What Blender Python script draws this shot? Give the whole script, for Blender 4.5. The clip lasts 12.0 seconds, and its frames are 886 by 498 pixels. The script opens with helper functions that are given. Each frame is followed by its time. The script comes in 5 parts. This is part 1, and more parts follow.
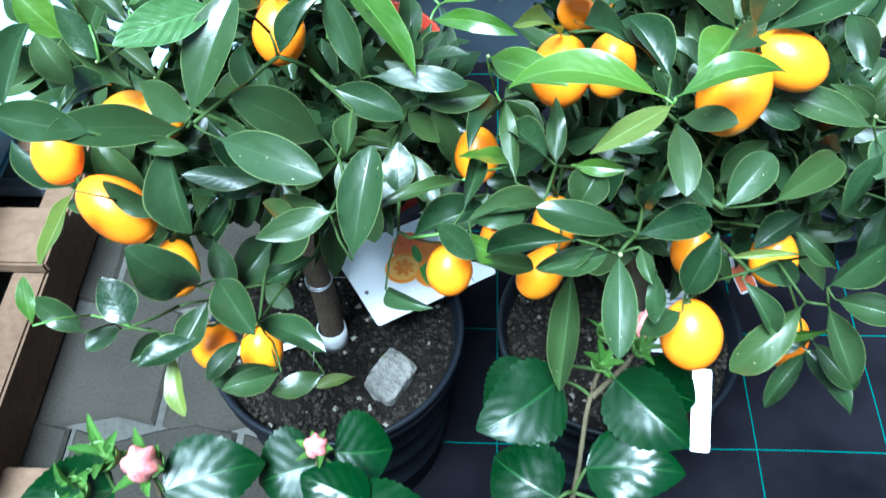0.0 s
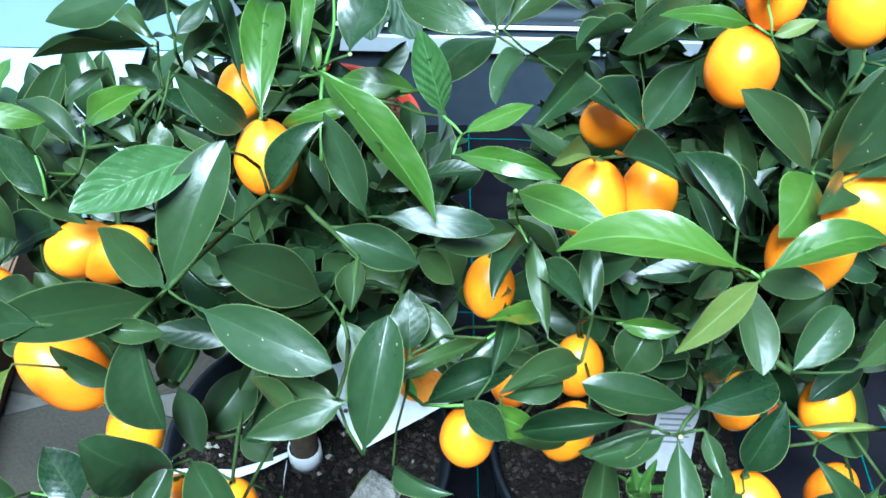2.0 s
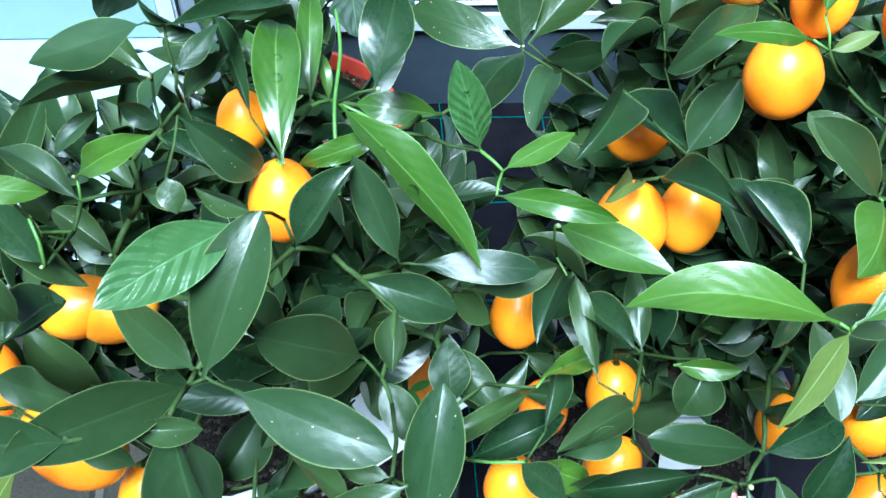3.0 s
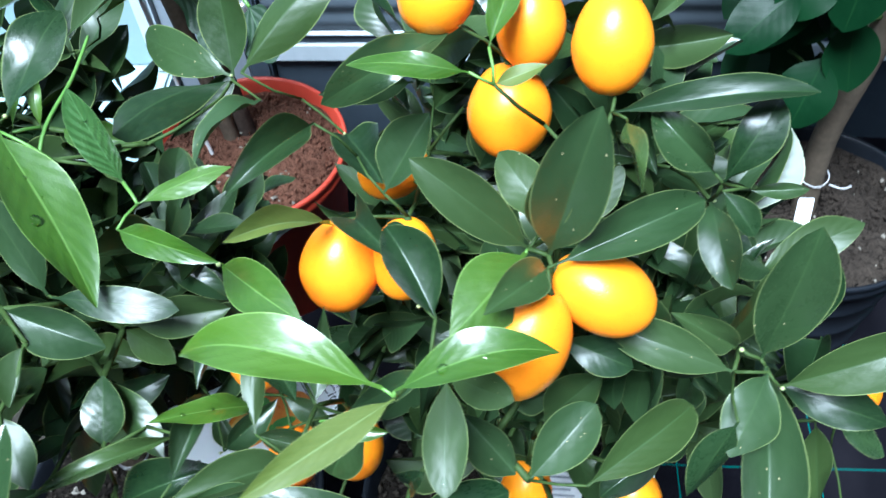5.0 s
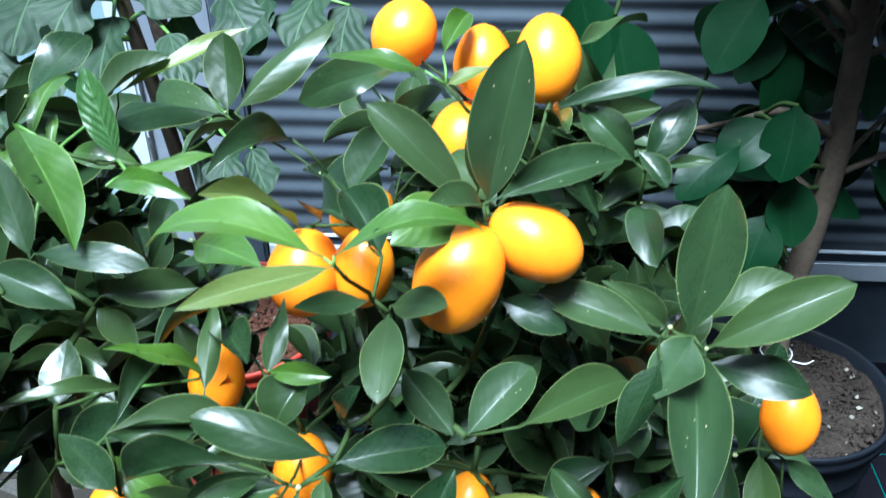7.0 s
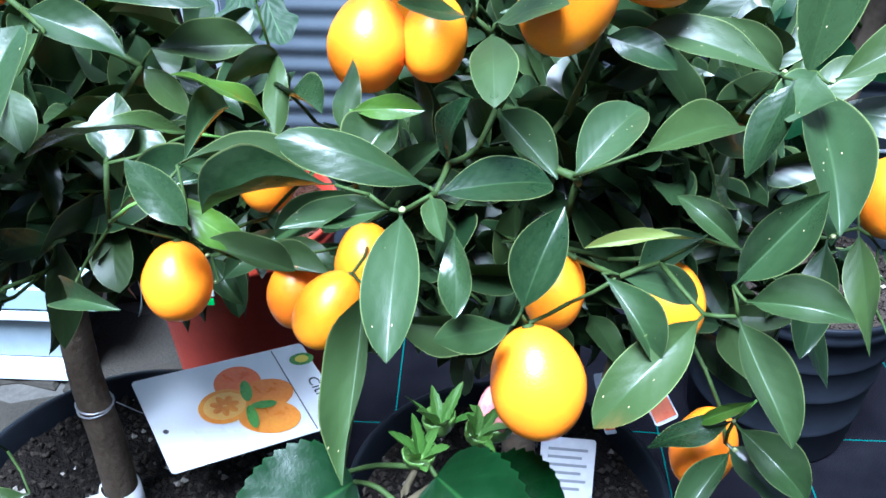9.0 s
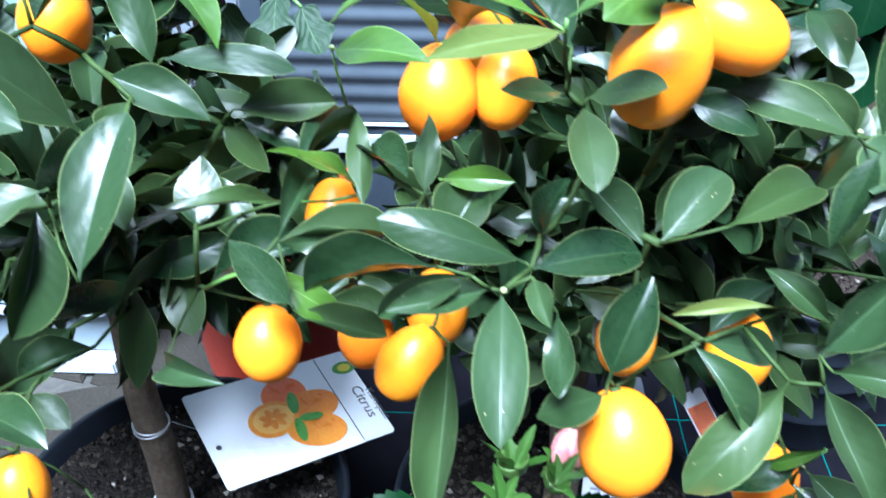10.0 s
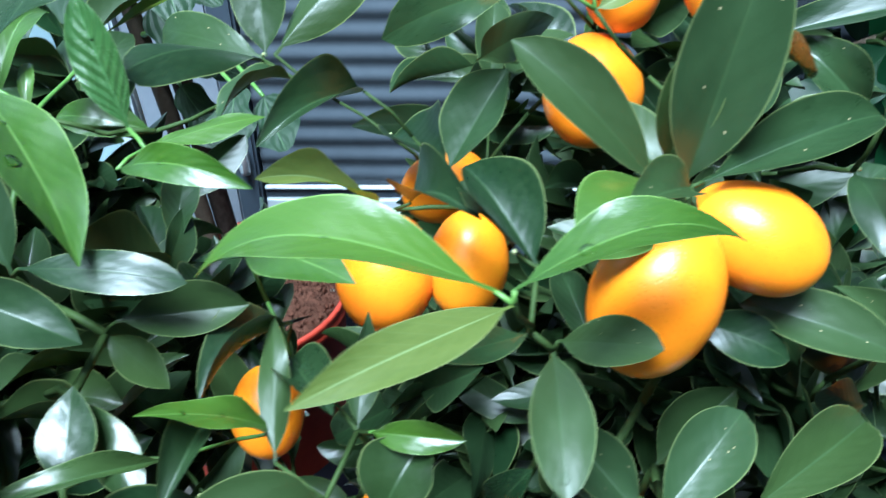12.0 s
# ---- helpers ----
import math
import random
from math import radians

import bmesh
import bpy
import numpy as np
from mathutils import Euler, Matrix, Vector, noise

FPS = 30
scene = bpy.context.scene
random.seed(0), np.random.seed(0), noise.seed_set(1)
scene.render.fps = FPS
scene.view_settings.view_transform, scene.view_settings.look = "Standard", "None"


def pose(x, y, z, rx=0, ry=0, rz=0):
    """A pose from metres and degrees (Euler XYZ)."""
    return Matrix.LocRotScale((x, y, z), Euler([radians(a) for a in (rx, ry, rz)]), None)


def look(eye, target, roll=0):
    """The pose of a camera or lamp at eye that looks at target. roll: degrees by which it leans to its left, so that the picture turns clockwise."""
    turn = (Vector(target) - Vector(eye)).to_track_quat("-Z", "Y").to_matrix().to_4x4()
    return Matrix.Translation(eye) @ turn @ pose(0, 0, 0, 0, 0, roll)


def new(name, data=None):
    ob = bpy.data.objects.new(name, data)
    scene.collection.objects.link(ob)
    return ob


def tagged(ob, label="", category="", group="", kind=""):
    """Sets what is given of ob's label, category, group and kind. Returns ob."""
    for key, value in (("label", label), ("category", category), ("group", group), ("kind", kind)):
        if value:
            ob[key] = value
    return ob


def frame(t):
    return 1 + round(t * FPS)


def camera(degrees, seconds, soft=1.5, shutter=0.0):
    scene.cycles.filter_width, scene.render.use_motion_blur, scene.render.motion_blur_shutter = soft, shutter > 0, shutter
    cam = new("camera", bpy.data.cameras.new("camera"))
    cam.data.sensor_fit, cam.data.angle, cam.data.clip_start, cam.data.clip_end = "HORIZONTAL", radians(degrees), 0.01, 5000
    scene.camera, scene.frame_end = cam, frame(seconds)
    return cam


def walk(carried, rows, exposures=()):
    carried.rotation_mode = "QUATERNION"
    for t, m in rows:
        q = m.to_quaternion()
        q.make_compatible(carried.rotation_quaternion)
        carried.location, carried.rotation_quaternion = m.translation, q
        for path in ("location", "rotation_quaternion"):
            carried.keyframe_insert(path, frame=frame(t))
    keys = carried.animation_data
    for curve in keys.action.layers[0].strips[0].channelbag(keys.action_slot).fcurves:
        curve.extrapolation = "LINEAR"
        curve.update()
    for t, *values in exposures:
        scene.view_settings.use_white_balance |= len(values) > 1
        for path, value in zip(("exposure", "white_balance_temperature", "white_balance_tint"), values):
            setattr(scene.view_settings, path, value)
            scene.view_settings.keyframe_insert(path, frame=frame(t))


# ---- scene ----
cam = camera(52.9, 12.0, shutter=0.4)
# seconds, place in metres, turn in degrees
ROWS = [
    (0.0, 0.0291, 0.0421, 0.8639, 36.51, 1.42, 2.17),
    (0.5, 0.0195, 0.0755, 0.8369, 38.63, 1.32, 1.40),
    (1.0, 0.0162, 0.0909, 0.8198, 40.75, 0.99, 1.17),
    (1.5, 0.0129, 0.1155, 0.8277, 38.56, 1.35, 0.11),
    (2.0, -0.0105, 0.1365, 0.8438, 38.13, -1.65, -0.10),
    (2.5, -0.0450, 0.1617, 0.8408, 37.11, -3.33, -3.15),
    (2.7, -0.0549, 0.1720, 0.8390, 36.58, -3.40, -4.47),
    (4.3, 0.0835, 0.2284, 0.8429, 30.66, 3.03, -0.79),
    (4.5, 0.1050, 0.2231, 0.8375, 32.30, 2.74, 0.31),
    (5.0, 0.1431, 0.2030, 0.8236, 37.25, 2.59, 2.96),
    (5.5, 0.1663, 0.1708, 0.7950, 45.77, 1.06, 6.43),
    (6.0, 0.1732, 0.1360, 0.7746, 52.98, -1.51, 7.50),
    (6.5, 0.1715, 0.1113, 0.7603, 55.35, 0.12, 5.47),
    (7.0, 0.1683, 0.0900, 0.7494, 57.12, 0.69, 4.63),
    (7.5, 0.1531, 0.0839, 0.7005, 56.61, -0.37, 4.18),
    (7.7, 0.1453, 0.0836, 0.6819, 56.48, -0.25, 3.82),
    (9.3, 0.1132, 0.0643, 0.6575, 54.82, -0.57, 2.34),
    (9.5, 0.1080, 0.0662, 0.6696, 53.75, -0.39, 2.49),
    (10.0, 0.0818, 0.0826, 0.6944, 52.53, -0.55, 1.50),
    (10.5, 0.0515, 0.1187, 0.7102, 51.72, -0.99, 1.67),
    (11.0, 0.0418, 0.1555, 0.7102, 50.83, -1.25, -0.64),
    (11.5, 0.0597, 0.1809, 0.7164, 49.68, -0.55, -0.58),
    (12.0, 0.1044, 0.1879, 0.7072, 52.79, 0.92, 2.09),
]
walk(cam, [(t, pose(x, y, z, rx, ry, rz)) for t, x, y, z, rx, ry, rz in ROWS],
     [(0.0, 2.48, 4750, -4), (2.7, 2.08, 4750, -4), (5.0, 2.05, 5050, 2), (6.5, 2.02, 5150, 2), (7.5, 2.36, 4850, 3), (9.5, 2.73, 4820, 11), (10.5, 2.58, 4900, 4), (11.5, 2.32, 4850, 1), (12.0, 2.02, 4880, 0)])

# ---- light: a bright overcast sky, sun behind thin cloud ----
world = bpy.data.worlds.new("sky")
scene.world = world
world.use_nodes = True
wn = world.node_tree.nodes
wl = world.node_tree.links
sky = wn.new("ShaderNodeTexSky")
sky.sky_type = "NISHITA"
sky.sun_disc = False
sky.sun_elevation = radians(68)
sky.sun_rotation = radians(201)
sky.air_density, sky.dust_density = 1.0, 4.0
wl.new(sky.outputs[0], wn["Background"].inputs[0])
wn["Background"].inputs[1].default_value = 0.026
sun = new("sun", bpy.data.lights.new("sun", "SUN"))
sun.data.energy, sun.data.angle, sun.data.color = 3.85, radians(25), (1.0, 0.985, 0.96)
sun.matrix_world = look((-0.30, -0.78, 2.1), (0, 0, 0))

# ---- materials ----
def material(name, colour, rough=0.5, metal=0.0, spec=0.5):
    m = bpy.data.materials.new(name)
    m.use_nodes = True
    b = m.node_tree.nodes["Principled BSDF"]
    b.inputs["Base Color"].default_value = (*colour, 1)
    b.inputs["Roughness"].default_value = rough
    b.inputs["Metallic"].default_value = metal
    b.inputs["Specular IOR Level"].default_value = spec
    return m, m.node_tree.nodes, m.node_tree.links, b


def math_node(n, l, op, a, b=None, c=None):
    node = n.new("ShaderNodeMath")
    node.operation = op
    for i, v in enumerate((a, b, c)):
        if v is None:
            continue
        if isinstance(v, (int, float)):
            node.inputs[i].default_value = v
        else:
            l.new(v, node.inputs[i])
    return node.outputs[0]


def mix_colour(n, l, fac, a, b, blend="MIX"):
    node = n.new("ShaderNodeMix")
    node.data_type, node.blend_type = "RGBA", blend
    for i, v in ((0, fac), (6, a), (7, b)):
        if isinstance(v, (int, float)):
            node.inputs[i].default_value = v
        elif isinstance(v, tuple):
            node.inputs[i].default_value = (*v, 1)
        else:
            l.new(v, node.inputs[i])
    return node.outputs[2]


def ramp(n, l, value, low, high):
    node = n.new("ShaderNodeMapRange")
    node.inputs[1].default_value, node.inputs[2].default_value = low, high
    l.new(value, node.inputs[0])
    return node.outputs[0]


def noise_of(n, l, scale, detail=3.0, coords="Object", rough=0.55):
    t = n.new("ShaderNodeTexCoord")
    x = n.new("ShaderNodeTexNoise")
    x.inputs["Scale"].default_value, x.inputs["Detail"].default_value = scale, detail
    x.inputs["Roughness"].default_value = rough
    l.new(t.outputs[coords], x.inputs["Vector"])
    return x.outputs[0]


def bump(n, l, b, height, strength, distance):
    x = n.new("ShaderNodeBump")
    x.inputs["Strength"].default_value, x.inputs["Distance"].default_value = strength, distance
    l.new(height, x.inputs["Height"])
    l.new(x.outputs[0], b.inputs["Normal"])
    return x


def leaf_material(name, dark, light, rib, margin, rough, vein_bump, veins=9.0, glow=0.12, spots=True, coat=0.0, vein_tint=0.04, ripple=0.06, olive=None, coat_rough=0.12, spec=0.5):
    """A leaf: u runs across it and v along it; midrib, side veins, pale margin, specks, and a little light through the blade."""
    m, n, l, b = material(name, dark, rough, 0.0, spec)
    uv = n.new("ShaderNodeUVMap")
    sep = n.new("ShaderNodeSeparateXYZ")
    l.new(uv.outputs[0], sep.inputs[0])
    u, v = sep.outputs[0], sep.outputs[1]
    side = math_node(n, l, "ABSOLUTE", math_node(n, l, "MULTIPLY_ADD", u, 2.0, -1.0))
    info = n.new("ShaderNodeObjectInfo")
    isle = n.new("ShaderNodeNewGeometry")
    rnd = math_node(n, l, "FRACT", math_node(n, l, "ADD", info.outputs["Random"], isle.outputs["Random Per Island"]))
    cloud = noise_of(n, l, 2.6, 1.5)
    tone = math_node(n, l, "MULTIPLY_ADD", cloud, 0.7, math_node(n, l, "MULTIPLY", rnd, 0.75))
    col = mix_colour(n, l, ramp(n, l, tone, 0.2, 1.2), dark, light)
    mottle = noise_of(n, l, 22.0, 5.0, rough=0.7)
    col = mix_colour(n, l, ramp(n, l, mottle, 0.35, 0.7), col, mix_colour(n, l, 0.35, col, light), "MIX")
    if olive:
        hue = math_node(n, l, "FRACT", math_node(n, l, "MULTIPLY", rnd, 7.31))
        col = mix_colour(n, l, ramp(n, l, hue, 0.3, 1.35), col, olive)
    phase = math_node(n, l, "MULTIPLY_ADD", v, veins, math_node(n, l, "MULTIPLY", side, -2.2))
    wave = math_node(n, l, "SINE", math_node(n, l, "MULTIPLY", phase, 6.2832))
    line = ramp(n, l, wave, 0.82, 1.0)
    col = mix_colour(n, l, math_node(n, l, "MULTIPLY", line, vein_tint), col, rib)
    mid = ramp(n, l, side, 0.055, 0.012)
    col = mix_colour(n, l, math_node(n, l, "MULTIPLY", mid, 0.45), col, rib)
    edge = ramp(n, l, side, 0.955, 0.985)
    col = mix_colour(n, l, math_node(n, l, "MULTIPLY", edge, 0.38), col, margin)
    if spots:
        t = n.new("ShaderNodeTexCoord")
        vor = n.new("ShaderNodeTexVoronoi")
        vor.inputs["Scale"].default_value = 7.0
        l.new(t.outputs["Object"], vor.inputs["Vector"])
        speck = ramp(n, l, vor.outputs["Distance"], 0.06, 0.035)
        col = mix_colour(n, l, math_node(n, l, "MULTIPLY", speck, math_node(n, l, "GREATER_THAN", rnd, 0.55)), col, (0.42, 0.36, 0.2))
    l.new(col, b.inputs["Base Color"])
    grain = noise_of(n, l, 45.0, 2.0)
    soft = math_node(n, l, "MULTIPLY_ADD", wave, ripple, math_node(n, l, "MULTIPLY", mid, -0.7))
    height = math_node(n, l, "ADD", soft, math_node(n, l, "MULTIPLY_ADD", cloud, 2.2, math_node(n, l, "MULTIPLY", grain, 0.12)))
    bump(n, l, b, height, vein_bump, 0.02)
    r = math_node(n, l, "MULTIPLY_ADD", mottle, 0.10, math_node(n, l, "MULTIPLY_ADD", cloud, 0.16, math_node(n, l, "MULTIPLY_ADD", math_node(n, l, "FRACT", math_node(n, l, "MULTIPLY", rnd, 3.7)), 0.20, rough - 0.23)))
    l.new(r, b.inputs["Roughness"])
    b.inputs["Coat Weight"].default_value, b.inputs["Coat Roughness"].default_value = coat, coat_rough
    thin = n.new("ShaderNodeBsdfTranslucent")
    l.new(mix_colour(n, l, 0.6, col, (0.25, 0.45, 0.03)), thin.inputs[0])
    mix = n.new("ShaderNodeMixShader")
    mix.inputs[0].default_value = glow
    l.new(b.outputs[0], mix.inputs[1])
    l.new(thin.outputs[0], mix.inputs[2])
    l.new(mix.outputs[0], n["Material Output"].inputs[0])
    return m


def rough_material(name, dark, light, scale, rough, relief, relief_scale=None, depth=0.01, metal=0.0, coords="Object", spec=0.5):
    """A plain surface with stains, grain and relief."""
    m, n, l, b = material(name, dark, rough, metal, spec)
    a = noise_of(n, l, scale, 6.0, coords)
    f = noise_of(n, l, (relief_scale or scale * 6), 4.0, coords)
    info = n.new("ShaderNodeObjectInfo")
    tone = math_node(n, l, "MULTIPLY_ADD", f, 0.45, math_node(n, l, "MULTIPLY_ADD", info.outputs["Random"], 0.2, math_node(n, l, "MULTIPLY", a, 0.62)))
    l.new(mix_colour(n, l, ramp(n, l, tone, 0.35, 0.8), dark, light), b.inputs["Base Color"])
    l.new(math_node(n, l, "MULTIPLY_ADD", a, 0.3, rough - 0.15), b.inputs["Roughness"])
    bump(n, l, b, f, relief, depth)
    return m


LEAF = leaf_material("citrus_leaf", (0.0028, 0.0120, 0.0040), (0.026, 0.050, 0.0175), (0.035, 0.065, 0.022), (0.28, 0.34, 0.12), 0.37, 0.06, glow=0.015, spec=0.40, ripple=0.03, olive=(0.036, 0.060, 0.014))
YOUNG = leaf_material("young_citrus_leaf", (0.022, 0.060, 0.005), (0.058, 0.116, 0.010), (0.15, 0.26, 0.06), (0.30, 0.45, 0.12), 0.40, 0.09, 8.0, 0.10, False, 0.55, coat_rough=0.22, ripple=0.05)
QUILT = leaf_material("quilted_citrus_leaf", (0.030, 0.080, 0.020), (0.065, 0.125, 0.036), (0.12, 0.24, 0.09), (0.24, 0.36, 0.14), 0.30, 0.26, 8.0, 0.08, False, 0.45, 0.0, 0.24, coat_rough=0.16)
PALE = leaf_material("pale_citrus_leaf", (0.055, 0.085, 0.013), (0.130, 0.165, 0.030), (0.26, 0.36, 0.15), (0.36, 0.4, 0.16), 0.5, 0.05, 9.0, 0.2)
HIBISCUS = leaf_material("hibiscus_leaf", (0.0012, 0.009, 0.002), (0.0035, 0.021, 0.004), (0.02, 0.07, 0.014), (0.006, 0.035, 0.006), 0.30, 0.08, 5.0, 0.03, False, 0.0, 0.05, 0.10, spec=0.34)
BRACT = leaf_material("hibiscus_bract", (0.028, 0.085, 0.010), (0.070, 0.150, 0.024), (0.15, 0.26, 0.06), (0.16, 0.26, 0.06), 0.45, 0.2, 4.0, 0.12, False)
FIG = leaf_material("fig_leaf", (0.006, 0.019, 0.008), (0.017, 0.038, 0.016), (0.08, 0.14, 0.06), (0.02, 0.05, 0.02), 0.62, 0.22, 4.0, 0.05, False, 0.0, 0.10, 0.12, spec=0.3)
# lemon leaf colour and gloss lowered to stand in for shade under its crown
LEMON = leaf_material("shaded_lemon_leaf", (0.0018, 0.010, 0.0035), (0.0055, 0.026, 0.008), (0.010, 0.036, 0.010), (0.008, 0.03, 0.008), 0.45, 0.04, 9.0, 0.02, False, ripple=0.03, spec=0.09)

FRUIT, n, l, b = material("kumquat_skin", (0.9, 0.3, 0.01), 0.36, 0.0, 0.30)
tc = n.new("ShaderNodeTexCoord")
vor = n.new("ShaderNodeTexVoronoi")
vor.inputs["Scale"].default_value = 26.0
l.new(tc.outputs["Object"], vor.inputs["Vector"])
blush = noise_of(n, l, 1.3, 3.0)
info = n.new("ShaderNodeObjectInfo")
tone = math_node(n, l, "MULTIPLY_ADD", info.outputs["Random"], 0.4, math_node(n, l, "MULTIPLY", blush, 0.8))
skin = mix_colour(n, l, ramp(n, l, tone, 0.3, 0.95), (0.90, 0.205, 0.0005), (0.96, 0.340, 0.001))
pore = ramp(n, l, vor.outputs["Distance"], 0.0, 0.35)
l.new(mix_colour(n, l, math_node(n, l, "MULTIPLY_ADD", pore, -0.25, 0.25), skin, (0.62, 0.14, 0.0)), b.inputs["Base Color"])
bump(n, l, b, pore, 0.10, 0.02)
b.inputs["Coat Weight"].default_value, b.inputs["Coat Roughness"].default_value = 0.22, 0.26
b.inputs["Subsurface Weight"].default_value = 0.12
b.inputs["Subsurface Radius"].default_value = (0.006, 0.003, 0.001)
b.inputs["Subsurface Scale"].default_value = 1.0

BARK = rough_material("bark", (0.055, 0.040, 0.028), (0.15, 0.115, 0.08), 60, 0.85, 0.6, 260, 0.003, spec=0.12)
LEMON_BARK = rough_material("lemon_bark", (0.050, 0.040, 0.029), (0.125, 0.098, 0.070), 30, 0.8, 0.35, 220, 0.002, spec=0.12)
HIBISCUS_BARK = rough_material("hibiscus_bark", (0.035, 0.030, 0.016), (0.085, 0.070, 0.040), 60, 0.8, 0.4, 260, 0.002, spec=0.12)
DARK_BARK = rough_material("dark_bark", (0.018, 0.013, 0.011), (0.06, 0.045, 0.035), 50, 0.8, 0.5, 200, 0.003, spec=0.12)
TWIG = rough_material("green_twig", (0.016, 0.030, 0.008), (0.045, 0.075, 0.02), 70, 0.55, 0.3, 300, 0.002, spec=0.12)
YOUNG_TWIG = rough_material("young_twig", (0.060, 0.150, 0.022), (0.120, 0.240, 0.045), 70, 0.45, 0.2, 300, 0.002)
POT = rough_material("black_plastic", (0.004, 0.005, 0.007), (0.009, 0.011, 0.015), 14, 0.45, 0.05, 120, 0.002, spec=0.16)
RED = rough_material("terracotta_plastic", (0.40, 0.035, 0.018), (0.55, 0.065, 0.03), 12, 0.5, 0.06, 90, 0.002)
SOIL = rough_material("potting_soil", (0.0045, 0.0035, 0.003), (0.021, 0.0165, 0.0125), 55, 0.95, 1.0, 210, 0.012, spec=0.12)
PEAT = rough_material("brown_peat", (0.045, 0.020, 0.012), (0.14, 0.062, 0.038), 45, 0.95, 1.0, 160, 0.015, spec=0.12)
BARK_SOIL = rough_material("bark_soil", (0.012, 0.009, 0.007), (0.045, 0.035, 0.027), 45, 0.95, 1.0, 160, 0.015, spec=0.12)
CRUMB = rough_material("soil_crumb", (0.007, 0.006, 0.005), (0.050, 0.041, 0.031), 90, 0.95, 0.6, 300, 0.004, spec=0.12)
CHIP = rough_material("pale_chip", (0.08, 0.07, 0.055), (0.28, 0.255, 0.215), 60, 0.9, 0.5, 300, 0.004, spec=0.12)
STONE = rough_material("grey_stone", (0.06, 0.056, 0.048), (0.26, 0.245, 0.215), 70, 0.9, 0.9, 240, 0.006)
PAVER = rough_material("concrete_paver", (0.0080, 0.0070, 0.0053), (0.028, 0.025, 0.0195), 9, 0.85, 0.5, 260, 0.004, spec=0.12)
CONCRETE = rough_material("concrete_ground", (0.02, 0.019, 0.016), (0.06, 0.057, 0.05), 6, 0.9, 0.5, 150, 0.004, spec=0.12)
WHITE = rough_material("white_paint", (0.40, 0.455, 0.49), (0.52, 0.57, 0.60), 7, 0.4, 0.05, 60, 0.002)
PALE_BLUE = rough_material("pale_blue_panel", (0.20, 0.285, 0.305), (0.26, 0.34, 0.36), 3, 0.35, 0.03, 40, 0.002)
PLINTH_GREY = rough_material("blue_grey_board", (0.13, 0.165, 0.185), (0.19, 0.23, 0.25), 9, 0.5, 0.1, 70, 0.002)
CLAD = rough_material("grey_cladding", (0.050, 0.062, 0.075), (0.070, 0.085, 0.100), 4, 0.6, 0.05, 60, 0.002, 0.1, spec=0.3)
CLAD_DARK = rough_material("dark_cladding", (0.030, 0.042, 0.056), (0.055, 0.07, 0.09), 5, 0.45, 0.05, 60, 0.002)
DOOR_GREY = rough_material("grey_door_paint", (0.15, 0.17, 0.20), (0.20, 0.22, 0.25), 4, 0.5, 0.05, 60, 0.002)
WOOD = rough_material("raw_wood", (0.062, 0.036, 0.021), (0.125, 0.080, 0.050), 18, 0.8, 0.5, 90, 0.004, spec=0.12)
BLUE = rough_material("blue_plastic", (0.02, 0.07, 0.12), (0.04, 0.11, 0.17), 10, 0.45, 0.05, 80, 0.002)
METAL = rough_material("dull_metal", (0.45, 0.45, 0.45), (0.6, 0.6, 0.6), 30, 0.4, 0.1, 200, 0.001, 0.8)
TAPE = rough_material("white_tape", (0.50, 0.50, 0.50), (0.68, 0.68, 0.69), 40, 0.5, 0.2, 200, 0.001)
PAPER = rough_material("white_card", (0.80, 0.82, 0.84), (0.86, 0.87, 0.88), 12, 0.3, 0.02, 60, 0.001)
INK = material("dark_ink", (0.05, 0.05, 0.055), 0.5)[0]
PRINT_GREY = material("grey_print", (0.22, 0.23, 0.25), 0.5)[0]
PRINT_ORANGE = rough_material("printed_orange", (0.75, 0.15, 0.01), (0.88, 0.36, 0.03), 60, 0.3, 0.0)
PRINT_PALE = rough_material("printed_flesh", (0.88, 0.42, 0.05), (0.92, 0.60, 0.18), 90, 0.3, 0.0)
PRINT_GREEN = rough_material("printed_green", (0.05, 0.20, 0.03), (0.12, 0.33, 0.05), 60, 0.3, 0.0)
PRINT_YELLOW = material("printed_yellow", (0.85, 0.70, 0.05), 0.3)[0]
PRINT_RED = rough_material("printed_red", (0.80, 0.10, 0.03), (0.86, 0.24, 0.03), 50, 0.3, 0.0)
PETAL = rough_material("pink_petal", (0.55, 0.03, 0.05), (0.85, 0.34, 0.32), 5, 0.45, 0.3, 14, 0.02)
BRIGHT_GREEN = material("green_label_edge", (0.03, 0.45, 0.08), 0.4)[0]
BUDGREEN = rough_material("bud_skin", (0.20, 0.28, 0.08), (0.42, 0.44, 0.22), 400, 0.5, 0.1, 900, 0.001)

WATER, n, l, b = material("water", (1, 1, 1), 0.02)
clear = n.new("ShaderNodeBsdfTransparent")
clear.inputs[0].default_value = (0.98, 1.0, 0.98, 1)
shine = n.new("ShaderNodeBsdfGlossy")
shine.inputs["Roughness"].default_value = 0.03
fresnel = n.new("ShaderNodeFresnel")
fresnel.inputs["IOR"].default_value = 1.33
both = n.new("ShaderNodeMixShader")
l.new(fresnel.outputs[0], both.inputs[0])
l.new(clear.outputs[0], both.inputs[1])
l.new(shine.outputs[0], both.inputs[2])
l.new(both.outputs[0], n["Material Output"].inputs[0])

